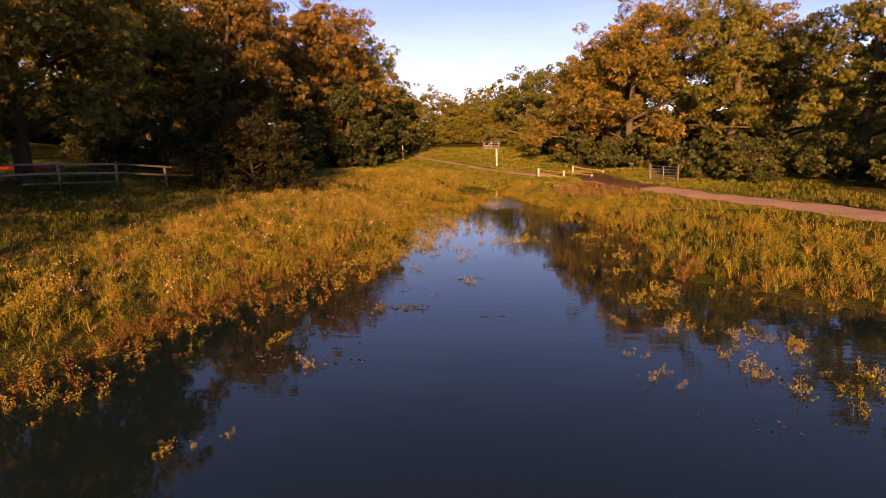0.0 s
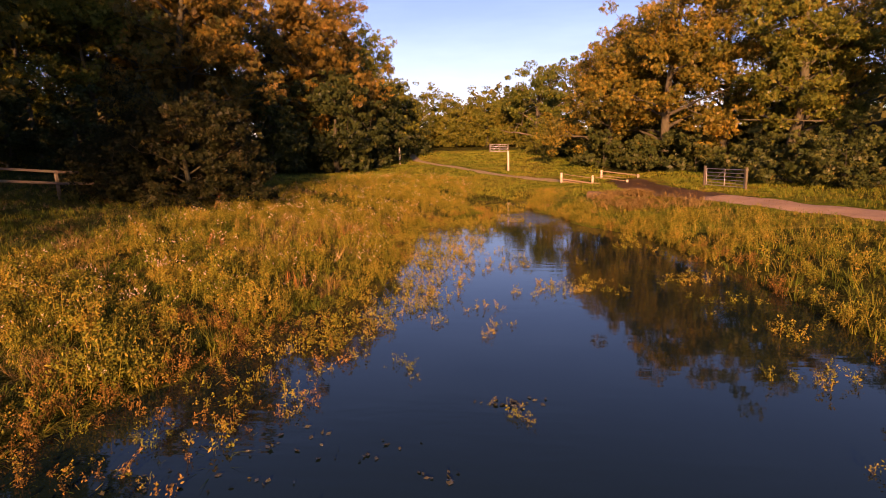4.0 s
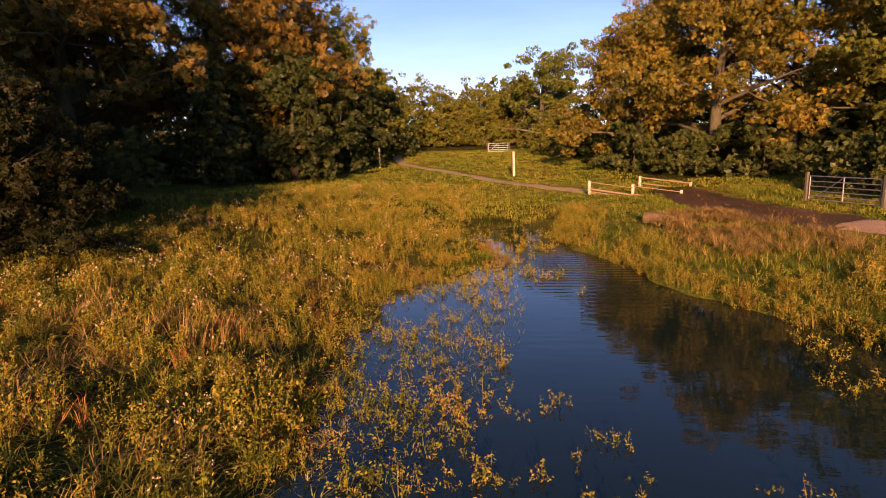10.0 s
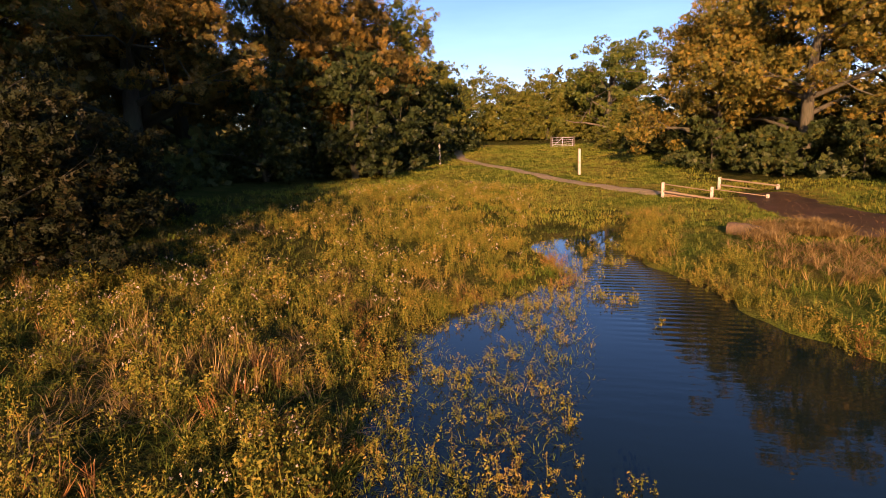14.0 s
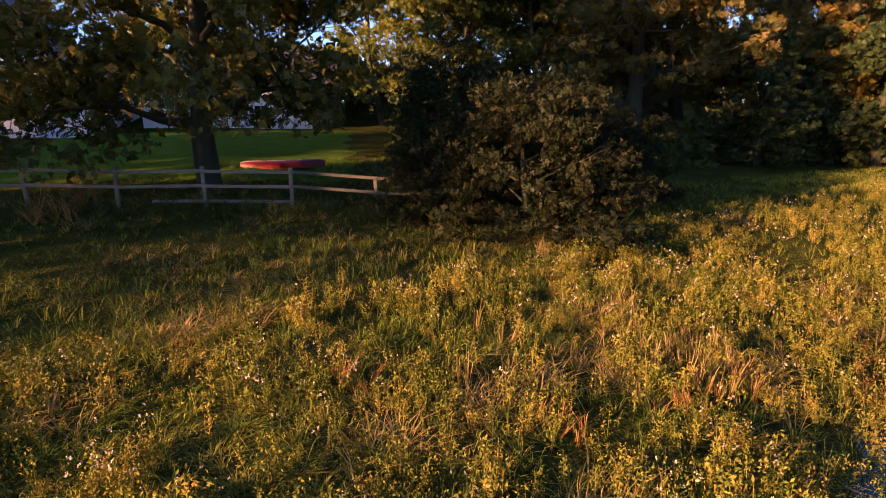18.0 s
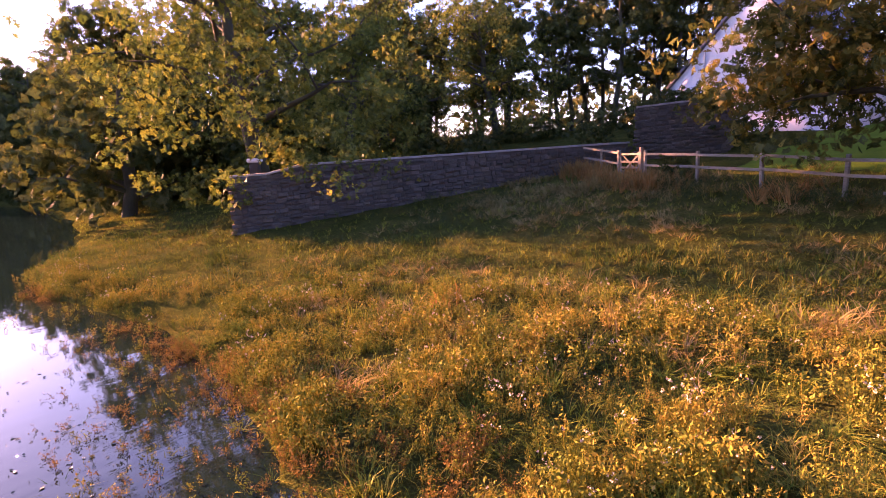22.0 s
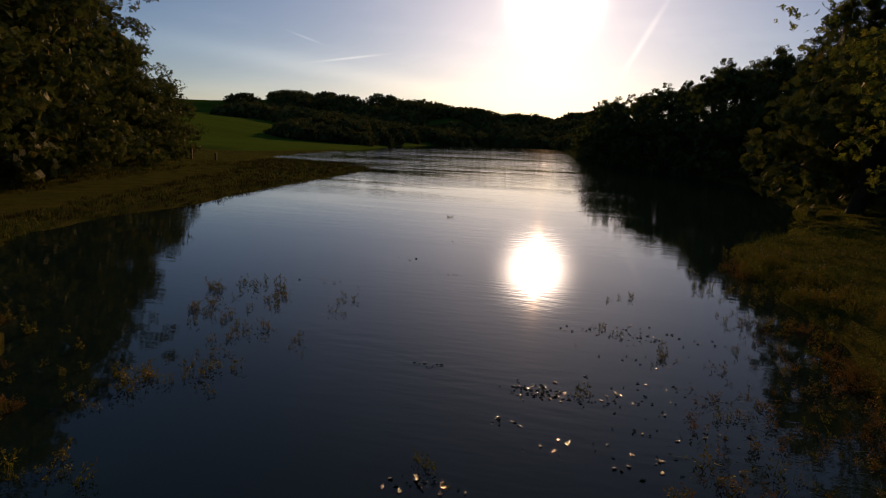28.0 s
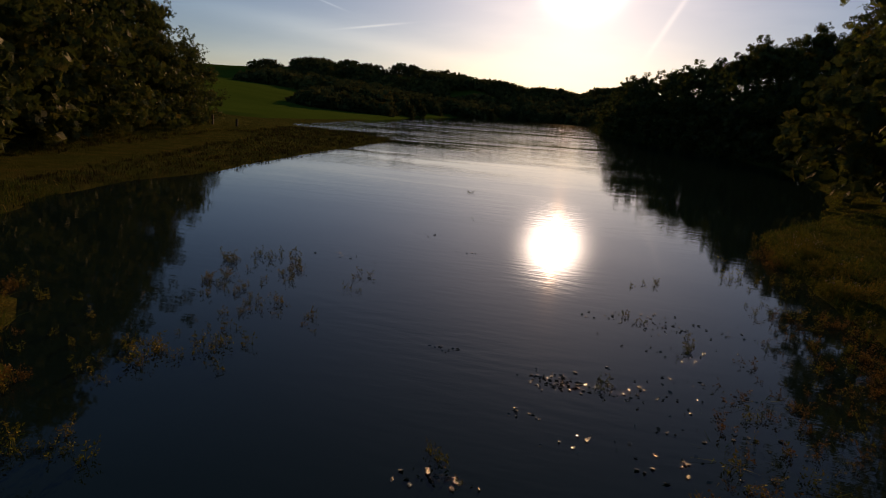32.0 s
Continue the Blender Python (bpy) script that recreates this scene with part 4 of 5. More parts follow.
def footbridge():
    """Plank bridge over the stream, sloping with the track, with rails on both sides."""
    top = thing("footbridge", pose(0, 0, 0), "low timber footbridge with pale posts and rails over the stream", "bridge")
    near = [Vector((5.28, 56.84, 0.9)), Vector((7.7, 55.9, 0.55)), Vector((10.29, 55.16, 0.2))]
    far = [Vector((8.96, 59.7, 0.66)), Vector((11.8, 58.4, 0.3))]
    for p, h in zip(near + far, (0.58, 0.72, 0.72, 0.86, 0.86)):
        bm = box(bmesh.new(), (-0.08, -0.08, -1.0), (0.08, 0.08, h), 0.02)
        part("post", bm, WOOD_PALE, top).matrix_world = pose(p.x, p.y, p.z, 0, 0, -22)
    for a, b, rails in ((near[0], near[1], ((0.5, 0.045), (0.08, 0.1))), (near[1], near[2], ((0.62, 0.045), (0.12, 0.1))), (far[0], far[1], ((0.78, 0.08), (0.4, 0.08)))):
        for h, w in rails:
            up = Vector((0, -0.1, h))
            part("rail", rail_between(bmesh.new(), a + up, b + up, w, 0.045), WOOD_TAN, top)
    along = near[2] - near[0]
    flat = Vector((along.x, along.y, 0)).normalized()
    across = Vector((-flat.y, flat.x, 0))
    slope = -math.atan2(along.z, along.to_2d().length)
    for i in range(23):
        p = near[0] + along * ((i + 0.5) / 23) + across * 1.8
        m = Matrix.Translation((p.x, p.y, p.z - 0.12 + 0.006 * (i % 3))) @ Matrix.Rotation(math.atan2(flat.y, flat.x), 4, "Z") @ Matrix.Rotation(slope, 4, "Y")
        part("plank", box(bmesh.new(), (-0.1, -1.65, -0.04), (0.1, 1.65, 0.04), 0.008, m), WOOD_BROWN, top)
    for w in (0.25, 3.3):
        a, b = near[0] + across * w, near[2] + across * w
        part("beam", rail_between(bmesh.new(), a + Vector((0, 0, -0.28)), b + Vector((0, 0, -0.28)), 0.22, 0.16), WOOD_BROWN, top)


def field_gate(name, a, b, tall, label, bars=6):
    a, b = Vector((*a, hz(*a))), Vector((*b, hz(*b)))
    d = b - a
    m = Matrix.Translation(a) @ Matrix.Rotation(math.atan2(d.y, d.x), 4, "Z")
    w = d.to_2d().length
    top = thing(name, m, label, "gate", "field gates")
    for x in (-0.12, w + 0.12):
        part("gate_post", box(bmesh.new(), (x - 0.07, -0.07, -0.4), (x + 0.07, 0.07, tall + 0.18), 0.02), WOOD_DIM, top)
    for i in range(bars):
        z = 0.16 + (tall - 0.16) * (i / (bars - 1)) ** 1.12
        v, f = tube_arrays([(0.02, 0, z), (w * 0.5, 0, z), (w - 0.02, 0, z)], [0.022] * 3, 6)
        mesh_object("bar", v, f, GALV, top, True)
    for x in (0.04, w / 2, w - 0.04):
        v, f = tube_arrays([(x, 0.01, 0.14), (x, 0.01, tall / 2), (x, 0.01, tall + 0.02)], [0.026] * 3, 6)
        mesh_object("upright", v, f, GALV, top, True)
    v, f = tube_arrays([(0.05, 0.03, 0.2), (w / 4, 0.03, tall / 2), (w / 2, 0.03, tall)], [0.018] * 3, 6)
    mesh_object("brace", v, f, GALV, top, True)


def bank_posts():
    for x, y, h in ((45.3, -36.6, 1.1), (44.6, -37.4, 1.1), (42.4, -39.0, 0.8)):
        top = thing("fence_post", pose(x, y, hz(x, y), 1.0, -1.5, 15), "short dark timber post beside the lakeside track", "post", "lakeside posts")
        part("shaft", box(bmesh.new(), (-0.12, -0.12, -0.3), (0.12, 0.12, h), 0.02), BARK, top)
        part("cap", box(bmesh.new(), (-0.13, -0.13, h), (0.13, 0.13, h + 0.05), 0.015), BARK, top)


def stone_pillar():
    x, y = -16.6, -1.0
    top = thing("stone_pillar", pose(x, y, hz(x, y), 0, 0, 34), "pale capped stone gate pillar behind the wall's end", "pillar")
    part("shaft", box(bmesh.new(), (-0.22, -0.22, -0.2), (0.22, 0.22, 2.75), 0.03), STONE, top)
    part("cap", box(bmesh.new(), (-0.3, -0.3, 2.75), (0.3, 0.3, 2.95), 0.05), RENDER_WHITE, top, "pale weathered cap")


bank_posts()
stone_pillar()
paddock_fence()
wicket_gate()
marker_post(-12.3, 76.4, 2.0)
marker_post(0.76, 68.5, 2.0)
footbridge()
field_gate("field_gate", (14.4, 49.4), (15.7, 46.2), 1.25, "grey galvanised field gate standing beside the track")
field_gate("field_gate", (-2.2, 96.5), (0.4, 96.5), 1.2, "pale field gate in the hedge at the meadow's end", 5)


# ---------------------------------------------------------------- tracks and paths
def strip(name, line, widths, material, label, lift=0.025):
    """A ribbon of ground that follows the land along a line."""
    line = np.array(line, float)
    t = np.linspace(0, len(line) - 1, 12 * (len(line) - 1) + 1)
    cx, cy = np.interp(t, range(len(line)), line[:, 0]), np.interp(t, range(len(line)), line[:, 1])
    for _ in range(14):
        cx[1:-1] = (cx[:-2] + 2 * cx[1:-1] + cx[2:]) / 4
        cy[1:-1] = (cy[:-2] + 2 * cy[1:-1] + cy[2:]) / 4
    w = np.interp(t, range(len(line)), widths)
    tx, ty = np.gradient(cx), np.gradient(cy)
    n = np.hypot(tx, ty)
    u = np.linspace(-0.5, 0.5, 9)
    wob = 0.12 * np.sin(t * 5.3) + 0.1 * np.sin(t * 13.1)
    gx = cx[:, None] - (ty / n)[:, None] * (w[:, None] * u + wob[:, None])
    gy = cy[:, None] + (tx / n)[:, None] * (w[:, None] * u + wob[:, None])
    gz = land(gx, gy) + lift * (1 - (2 * u[None]) ** 4) - 0.03 * (2 * u[None]) ** 4
    i, j = np.meshgrid(np.arange(len(t) - 1), np.arange(8), indexing="ij")
    a0 = i * 9 + j
    ob = mesh_object(name, np.stack([gx, gy, gz], -1).reshape(-1, 3), np.stack([a0, a0 + 9, a0 + 10, a0 + 1], -1).reshape(-1, 4), material, smooth=True)
    return tagged(ob, label, "track", kind="structure")


strip("road", [(12.9, 43.2), (15.8, 37.2), (20.6, 26), (24, 12)], [3.0, 3.0, 3.2, 3.2], SAND, "dry sandy farm track running along the bank", 0.1)
strip("track", [(10.6, 57.0), (10.7, 51.8), (11.4, 46.5), (12.9, 42.6)], [3.0, 3.8, 4.4, 4.0], MUD, "wet dark muddy stretch of track with puddles", 0.08)
strip("path", [(5.6, 58.4), (1.2, 62.6), (-3.2, 69.5), (-11.6, 82), (-14, 95)], [2.0, 1.5, 1.4, 1.3, 1.2], EARTH, "trodden earth path across the far meadow", 0.08)


# ---------------------------------------------------------------- house and stone walls
def house():
    top = thing("house", pose(-39.6, 16.6, 0, 0, 0, -20), "whitewashed house with steep gable and dark slate roof", "house")
    z0, eave, apex = 4.3, 7.4, 13.0
    bm = bmesh.new()
    prof = [(-6.0, z0), (6.0, z0), (6.0, eave), (0.0, apex), (-6.0, eave)]
    a = [bm.verts.new((0, y, z)) for y, z in prof]
    b = [bm.verts.new((-9.0, y, z)) for y, z in prof]
    bm.faces.new(a), bm.faces.new(b[::-1])
    for i in range(5):
        bm.faces.new((a[i], b[i], b[(i + 1) % 5], a[(i + 1) % 5]))
    part("wall", bm, RENDER_WHITE, top)
    for s in (-1, 1):
        bm = bmesh.new()
        d = Vector((0, s * 6.35, eave - apex - 0.33))
        nrm = Vector((0, s * 5.6, 6.0)).normalized()
        p0 = Vector((0.25, 0, apex + 0.02))
        c = [p0, p0 + d, p0 + d + Vector((-9.5, 0, 0)), p0 + Vector((-9.5, 0, 0))]
        lo = [bm.verts.new(v + nrm * 0.01) for v in c]
        hi = [bm.verts.new(v + nrm * 0.16) for v in c]
        for f in (lo, hi, *[(lo[i], lo[(i + 1) % 4], hi[(i + 1) % 4], hi[i]) for i in range(4)]):
            bm.faces.new(f)
        bmesh.ops.recalc_face_normals(bm, faces=bm.faces[:])
        part("roof", bm, SLATE, top)
    part("downpipe", box(bmesh.new(), (0.003, -3.0, z0), (0.1, -2.9, 9.9), 0.01), GALV, top)
    wing = thing("outbuilding", pose(-40.2, 25.0, 0, 0, 0, -13), "long low whitewashed wing with dark slate roof beside the lawn", "house")
    part("wall", box(bmesh.new(), (-6, 0, 4.0), (0, 10.2, 7.6)), RENDER_WHITE, wing)
    part("wall", box(bmesh.new(), (-6, 10.203, 4.0), (-0.8, 12.4, 7.4)), STONE, wing)
    for s in (-1, 1):
        bm = bmesh.new()
        e, r = Vector((-3 + s * 3.35, -0.2, 7.42)), Vector((-3, -0.2, 10.0))
        nrm = Vector((s * 2.58, 0, 3.35)).normalized()
        c = [r, e, e + Vector((0, 12.9, 0)), r + Vector((0, 12.9, 0))]
        lo = [bm.verts.new(v + nrm * 0.02) for v in c]
        hi = [bm.verts.new(v + nrm * 0.16) for v in c]
        for f in (lo, hi, *[(lo[i], lo[(i + 1) % 4], hi[(i + 1) % 4], hi[i]) for i in range(4)]):
            bm.faces.new(f)
        bmesh.ops.recalc_face_normals(bm, faces=bm.faces[:])
        part("roof", bm, SLATE, wing)
    for y in (0.0, 10.2):
        bm = bmesh.new()
        vs = [bm.verts.new((x, y + (0.02 if y == 0 else 2.18), z)) for x, z in ((-6, 7.4), (0, 7.4), (-3, 9.9))]
        bm.faces.new(vs)
        ext = bmesh.ops.extrude_face_region(bm, geom=bm.faces[:])
        bmesh.ops.translate(bm, vec=(0, -0.3 if y else 0.3, 0), verts=[v for v in ext["geom"] if isinstance(v, bmesh.types.BMVert)])
        part("gable", bm, RENDER_WHITE, wing)
    for y in (3.0, 5.9, 9.0):
        v, f = tube_arrays([(0.06, y, 4.2), (0.06, y, 6), (0.06, y, 7.4)], [0.05] * 3, 6)
        mesh_object("downpipe", v, f, RENDER_WHITE if y > 8 else GALV, wing, True)
    window = part("window", box(bmesh.new(), (-0.02, 6.6, 5.2), (0.012, 7.4, 6.3)), GLASS_DARK, wing)
    for lo, hi in (((-0.02, 6.52, 5.12), (0.04, 6.6, 6.38)), ((-0.02, 7.4, 5.12), (0.04, 7.48, 6.38)), ((-0.02, 6.6, 6.3), (0.04, 7.4, 6.38)), ((-0.02, 6.98, 5.2), (0.03, 7.02, 6.3))):
        part("window_frame", box(bmesh.new(), lo, hi, 0.008), RENDER_WHITE, window)
    part("window_sill", box(bmesh.new(), (-0.02, 6.45, 5.04), (0.12, 7.55, 5.12), 0.01), STONE, window)
    door = part("door", box(bmesh.new(), (-0.79, 10.8, 4.2), (-0.76, 11.7, 6.3)), WOOD_BROWN, wing)
    part("door_handle", box(bmesh.new(), (-0.76, 11.5, 5.2), (-0.7, 11.54, 5.32), 0.01), GALV, door)


house()


def lawn():
    """Mown grass between the house and the paddock fence."""
    n = 40
    u, w = np.meshgrid(np.linspace(0, 1, n), np.linspace(0, 1, n), indexing="ij")
    fx, fy = -24.6 + 6.3 * w, 17.5 + 12.0 * w
    bx, by = -39.4 + 2.6 * w, 20.5 + 17.0 * w
    gx, gy = fx + (bx - fx) * (0.16 + 0.84 * u), fy + (by - fy) * (0.16 + 0.84 * u)
    edge = np.minimum(np.minimum(u, 1 - u), np.minimum(w, 1 - w))
    gz = land(gx, gy) + 0.05 * np.minimum(edge / 0.05, 1) - 0.02
    i, j = np.meshgrid(np.arange(n - 1), np.arange(n - 1), indexing="ij")
    a0 = i * n + j
    ob = mesh_object("lawn", np.stack([gx, gy, gz], -1).reshape(-1, 3), np.stack([a0, a0 + n, a0 + n + 1, a0 + 1], -1).reshape(-1, 4), LAWN, smooth=True)
    tagged(ob, "mown green lawn between fence and house", "lawn", kind="structure")


lawn()


def canoe():
    """An upturned hull lying on the lawn."""
    x, y = -25.2, 29.0
    top = thing("canoe", pose(x, y, hz(x, y), 0, 0, 68), "red upturned canoe lying on the lawn", "boat")
    n, k = 17, 9
    u = np.linspace(-1, 1, n)
    a = np.linspace(0, np.pi, k)
    w = 0.46 * (1 - np.abs(u) ** 2.6) + 0.012
    h = 0.31 + 0.1 * np.abs(u) ** 3
    vx = np.repeat(u[:, None] * 1.8, k, 1)
    vy = np.cos(a)[None] * w[:, None]
    vz = np.sin(a)[None] ** 0.7 * (h * (1 - 0.35 * np.abs(u) ** 6))[:, None] + 0.03
    i, j = np.meshgrid(np.arange(n - 1), np.arange(k - 1), indexing="ij")
    a0 = i * k + j
    mesh_object("hull", np.stack([vx, vy, vz], -1).reshape(-1, 3), np.stack([a0, a0 + 1, a0 + k + 1, a0 + k], -1).reshape(-1, 4), RED_HULL, top, True)
    v, f = tube_arrays(np.column_stack([u * 1.8, 0 * u, h * (1 - 0.35 * np.abs(u) ** 6) + 0.04]), [0.02] * n, 5)
    mesh_object("keel", v, f, WOOD_PALE, top, True, "pale keel strip")


canoe()


def stone_wall(name, a, b, tall, label, seed, pieces=300, step=0, tall_end=0):
    """A coursed rubble wall that steps up the slope, with a mortar core, single stones and coping."""
    rng = np.random.default_rng(seed)
    a, b = Vector((*a, 0)), Vector((*b, 0))
    d = b - a
    n = d.length
    turn = math.atan2(d.y, d.x)
    top = thing(name, pose(a.x, a.y, 0, 0, 0, math.degrees(turn)), label, "wall", kind="structure")
    us = np.linspace(0, n, 24)
    zs = np.array([hz(a.x + d.x * u / n, a.y + d.y * u / n) for u in us])
    zt = np.interp(us, [0, n], [zs[0] + tall, zs[-1] + (tall_end or tall)])
    zt = np.where(us < 2.3, zt - 0.3 * step, zt)
    core = []
    for u0, u1, za, zb, ta, tb in zip(us[:-1], us[1:], zs[:-1], zs[1:], zt[:-1], zt[1:]):
        for s in (-0.17, 0.17):
            core += [(u0, s, za - 0.4), (u1, s, zb - 0.4), (u1, s, tb), (u0, s, ta)]
    core = np.array(core)
    q = np.arange(len(core)).reshape(-1, 4)
    e0, e1 = core[[0, 4, 7, 3]], core[[-7, -3, -2, -6]]
    tops = np.array([(u, s, t) for u, t in zip(us, zt) for s in (-0.17, 0.17)])
    tq = np.array([(2 * i, 2 * i + 1, 2 * i + 3, 2 * i + 2) for i in range(len(us) - 1)]) + len(core)
    base = len(core) + len(tops)
    mesh_object("core", np.concatenate([core, tops, e0, e1]), np.concatenate([q, tq, [[base, base + 1, base + 2, base + 3], [base + 4, base + 5, base + 6, base + 7]]]), MORTAR, top)
    # stones of both faces
    shapes = []
    for k in range(10):
        bm = bmesh.new()
        bmesh.ops.create_cube(bm, size=1.0)
        bmesh.ops.bevel(bm, geom=bm.edges[:], offset=0.14, segments=1, affect="EDGES")
        for v in bm.verts:
            v.co += Vector(rng.normal(0, 0.035, 3))
        me = bpy.data.meshes.new("stone")
        bm.to_mesh(me)
        bm.free()
        me.materials.append(STONE)
        shapes.append(me)
    rows, z_row = [], -0.2
    while z_row < max(tall, tall_end) + 0.6:
        rows.append((z_row, rng.uniform(0.11, 0.24)))
        z_row += rows[-1][1]
    made, rest = 0, []
    for z_low, course in rows:
        u = -0.05 - rng.uniform(0, 0.2)
        while u < n:
            w = rng.uniform(0.16, 0.5)
            f = np.clip((u + w / 2) / n, 0, 1)
            z = np.interp(f * n, us, zs) + z_low + course / 2 + rng.normal(0, 0.03)
            lim = np.interp(f * n, us, zt)
            if z < lim - course * 0.35:
                for s in (-0.18, 0.18):
                    m = Matrix.LocRotScale((u + w / 2, s + rng.normal(0, 0.008), z), Euler((rng.normal(0, 0.03), -math.atan2(zt[-1] - zt[0], n) * 0.9, 0)), (w - 0.012, 0.13 + rng.uniform(0, 0.05), (course - 0.018) * rng.uniform(0.8, 1.12)))
                    me = shapes[rng.integers(10)]
                    if s > 0 and made < pieces and rng.uniform() < 0.8:
                        ob = new("stone", me)
                        ob.parent = top
                        ob.matrix_local = m
                        made += 1
                    else:
                        rest.append((me, m))
            u += w
    vs, fs, k = [], [], 0
    for me, m in rest:
        co = np.empty(len(me.vertices) * 3, np.float32)
        me.vertices.foreach_get("co", co)
        co = co.reshape(-1, 3) @ np.array(m.to_3x3()).T + np.array(m.translation)
        vs.append(co)
        fs += [[i + k for i in p.vertices] for p in me.polygons]
        k += len(co)
    me = bpy.data.meshes.new("stonework")
    me.from_pydata(np.concatenate(vs).tolist(), [], fs)
    me.materials.append(STONE)
    ob = new("stonework", me)
    ob.parent = top
    tagged(ob, kind="stuff")
    u = -0.1
    while u < n:
        w = min(rng.uniform(0.6, 1.0), n + 0.1 - u)
        if w < 0.2:
            break
        z0, z1 = np.interp(u, us, zt), np.interp(u + w, us, zt)
        part("coping", rail_between(bmesh.new(), (u + 0.01, 0, z0 + 0.05), (u + w - 0.01, 0, z1 + 0.05), 0.09, 0.5), COPING, top)
        u += w
    return top


stone_wall("garden_wall", (-14.0, 1.0), (-30.5, 12.3), 2.75, "grey rubble stone boundary wall running up the bank", 5, step=1, tall_end=0.95)
stone_wall("terrace_wall", (-30.6, 12.9), (-32.0, 17.0), 2.7, "dark grey stone wall above the paddock", 6, 60)


# ---------------------------------------------------------------- meadow plants
def weed_template(seed, stems=4, tall=0.5, leaves=15, leaf=0.036, splay=0.3, rise=-0.3):
    """A bushy herb: leaning stems clothed in small leaves, thickest near the top."""
    rng = np.random.default_rng(seed)
    vs = []
    for i in range(stems):
        az = i * 2.4 + rng.uniform(-0.6, 0.6)
        out = splay * tall * rng.uniform(0.1, 1.0)
        h = tall * rng.uniform(0.55, 1.1) * (1 - 0.3 * out / tall)
        root = np.array([math.cos(az), math.sin(az), 0]) * rng.uniform(0, 0.08)
        tip = root + np.array([math.cos(az) * out, math.sin(az) * out, h])
        side = np.array([-math.sin(az), math.cos(az), 0]) * 0.005
        vs.append(np.array([root - side, root + side, tip + side * 0.4, tip - side * 0.4]))
        t = rng.uniform(0.1, 1.0, leaves) ** 0.6
        c = root + (tip - root) * t[:, None] + rng.normal(0, 0.035, (leaves, 3)) * (1, 1, 0.7)
        v, _ = leaf_quads(c, leaf, rng, rise, 2.3)
        vs.append(v)
    v = np.concatenate(vs)
    return v, np.arange(len(v)).reshape(-1, 4)


def head_template(seed, heads=4, each=6, tall=0.5):
    """Pale fluffy seed heads carried at the height of the herbs' tips."""
    rng = np.random.default_rng(seed)
    c = np.repeat(np.column_stack([rng.normal(0, 0.09, (heads, 2)), tall * rng.uniform(0.8, 1.15, heads)]), each, 0) + rng.normal(0, 0.013, (heads * each, 3))
    return leaf_quads(c, 0.022, rng, -0.5, 1.2)


def tuft_template(seed, blades=13, tall=0.3, wide=0.009, lean=0.9, root=0.07):
    """A tuft of arching grass blades, two quads each."""
    rng = np.random.default_rng(seed)
    vs, fs = [], []
    for i in range(blades):
        az = rng.uniform(0, 6.28)
        d = np.array([math.cos(az), math.sin(az), 0])
        s = np.array([-d[1], d[0], 0]) * wide * rng.uniform(0.7, 1.3)
        r = d * rng.uniform(0, root)
        h, o = tall * rng.uniform(0.5, 1.1), lean * tall * rng.uniform(0.2, 1.0)
        m = r + d * o * 0.4 + (0, 0, h * 0.68)
        e = r + d * o * 1.1 + np.array([0, 0, h * rng.uniform(0.75, 1.0)])
        k = len(vs)
        vs += [r - s, r + s, m + s * 0.8, m - s * 0.8, e + s * 0.12, e - s * 0.12]
        fs += [(k, k + 1, k + 2, k + 3), (k + 3, k + 2, k + 4, k + 5)]
    return np.array(vs), np.array(fs)


def scatter(name, templates, pts, sizes, material, label, seed, tilt=0.12, lift=0.0):
    """Plants as real geometry at many places, joined into one stretch of vegetation."""
    rng = np.random.default_rng(seed)
    n = len(pts)
    which = rng.integers(0, len(templates), n)
    zs = land(pts[:, 0], pts[:, 1])
    zs = np.where(zs < 0, np.maximum(zs, -0.12), zs) + lift
    pieces = []
    for k, (v, f) in enumerate(templates):
        idx = np.nonzero(which == k)[0]
        if not len(idx):
            continue
        a = rng.uniform(0, 6.283, len(idx))
        tx, ty = rng.normal(0, tilt, (2, len(idx)))
        s = sizes[idx] if hasattr(sizes, "__len__") else np.full(len(idx), sizes)
        c, sn = np.cos(a), np.sin(a)
        x = (v[None, :, 0] * c[:, None] - v[None, :, 1] * sn[:, None]) * s[:, None]
        y = (v[None, :, 0] * sn[:, None] + v[None, :, 1] * c[:, None]) * s[:, None]
        z = v[None, :, 2] * s[:, None] * np.ones_like(x)
        x, y = x + z * tx[:, None] + pts[idx, 0][:, None], y + z * ty[:, None] + pts[idx, 1][:, None]
        z = z + zs[idx][:, None]
        vv = np.stack([x, y, z], -1).reshape(-1, 3)
        ff = (f[None] + (np.arange(len(idx)) * len(v))[:, None, None]).reshape(-1, 4)
        pieces.append((vv, ff))
    v, f = joined(pieces)
    return tagged(mesh_object(name, v, f, material), label, "vegetation", kind="stuff")


ROAD_LINE = np.array([(10.6, 56.6), (10.8, 51.8), (11.4, 46.5), (12.9, 42.6), (15.8, 37.2), (20.6, 26), (24, 12), (27, 0), (31, -14), (36, -30)])
PATH_LINE = np.array([(5.6, 58.4), (1.2, 62.6), (-3.2, 69.5), (-11.6, 82), (-14, 95)])


def off_line(p, line, far):
    best = np.full(len(p), 1e9)
    for a, b in zip(line[:-1], line[1:]):
        t = np.clip(((p - a) @ (b - a)) / ((b - a) @ (b - a)), 0, 1)
        best = np.minimum(best, np.hypot(*(p - a - t[:, None] * (b - a)).T))
    return best > far


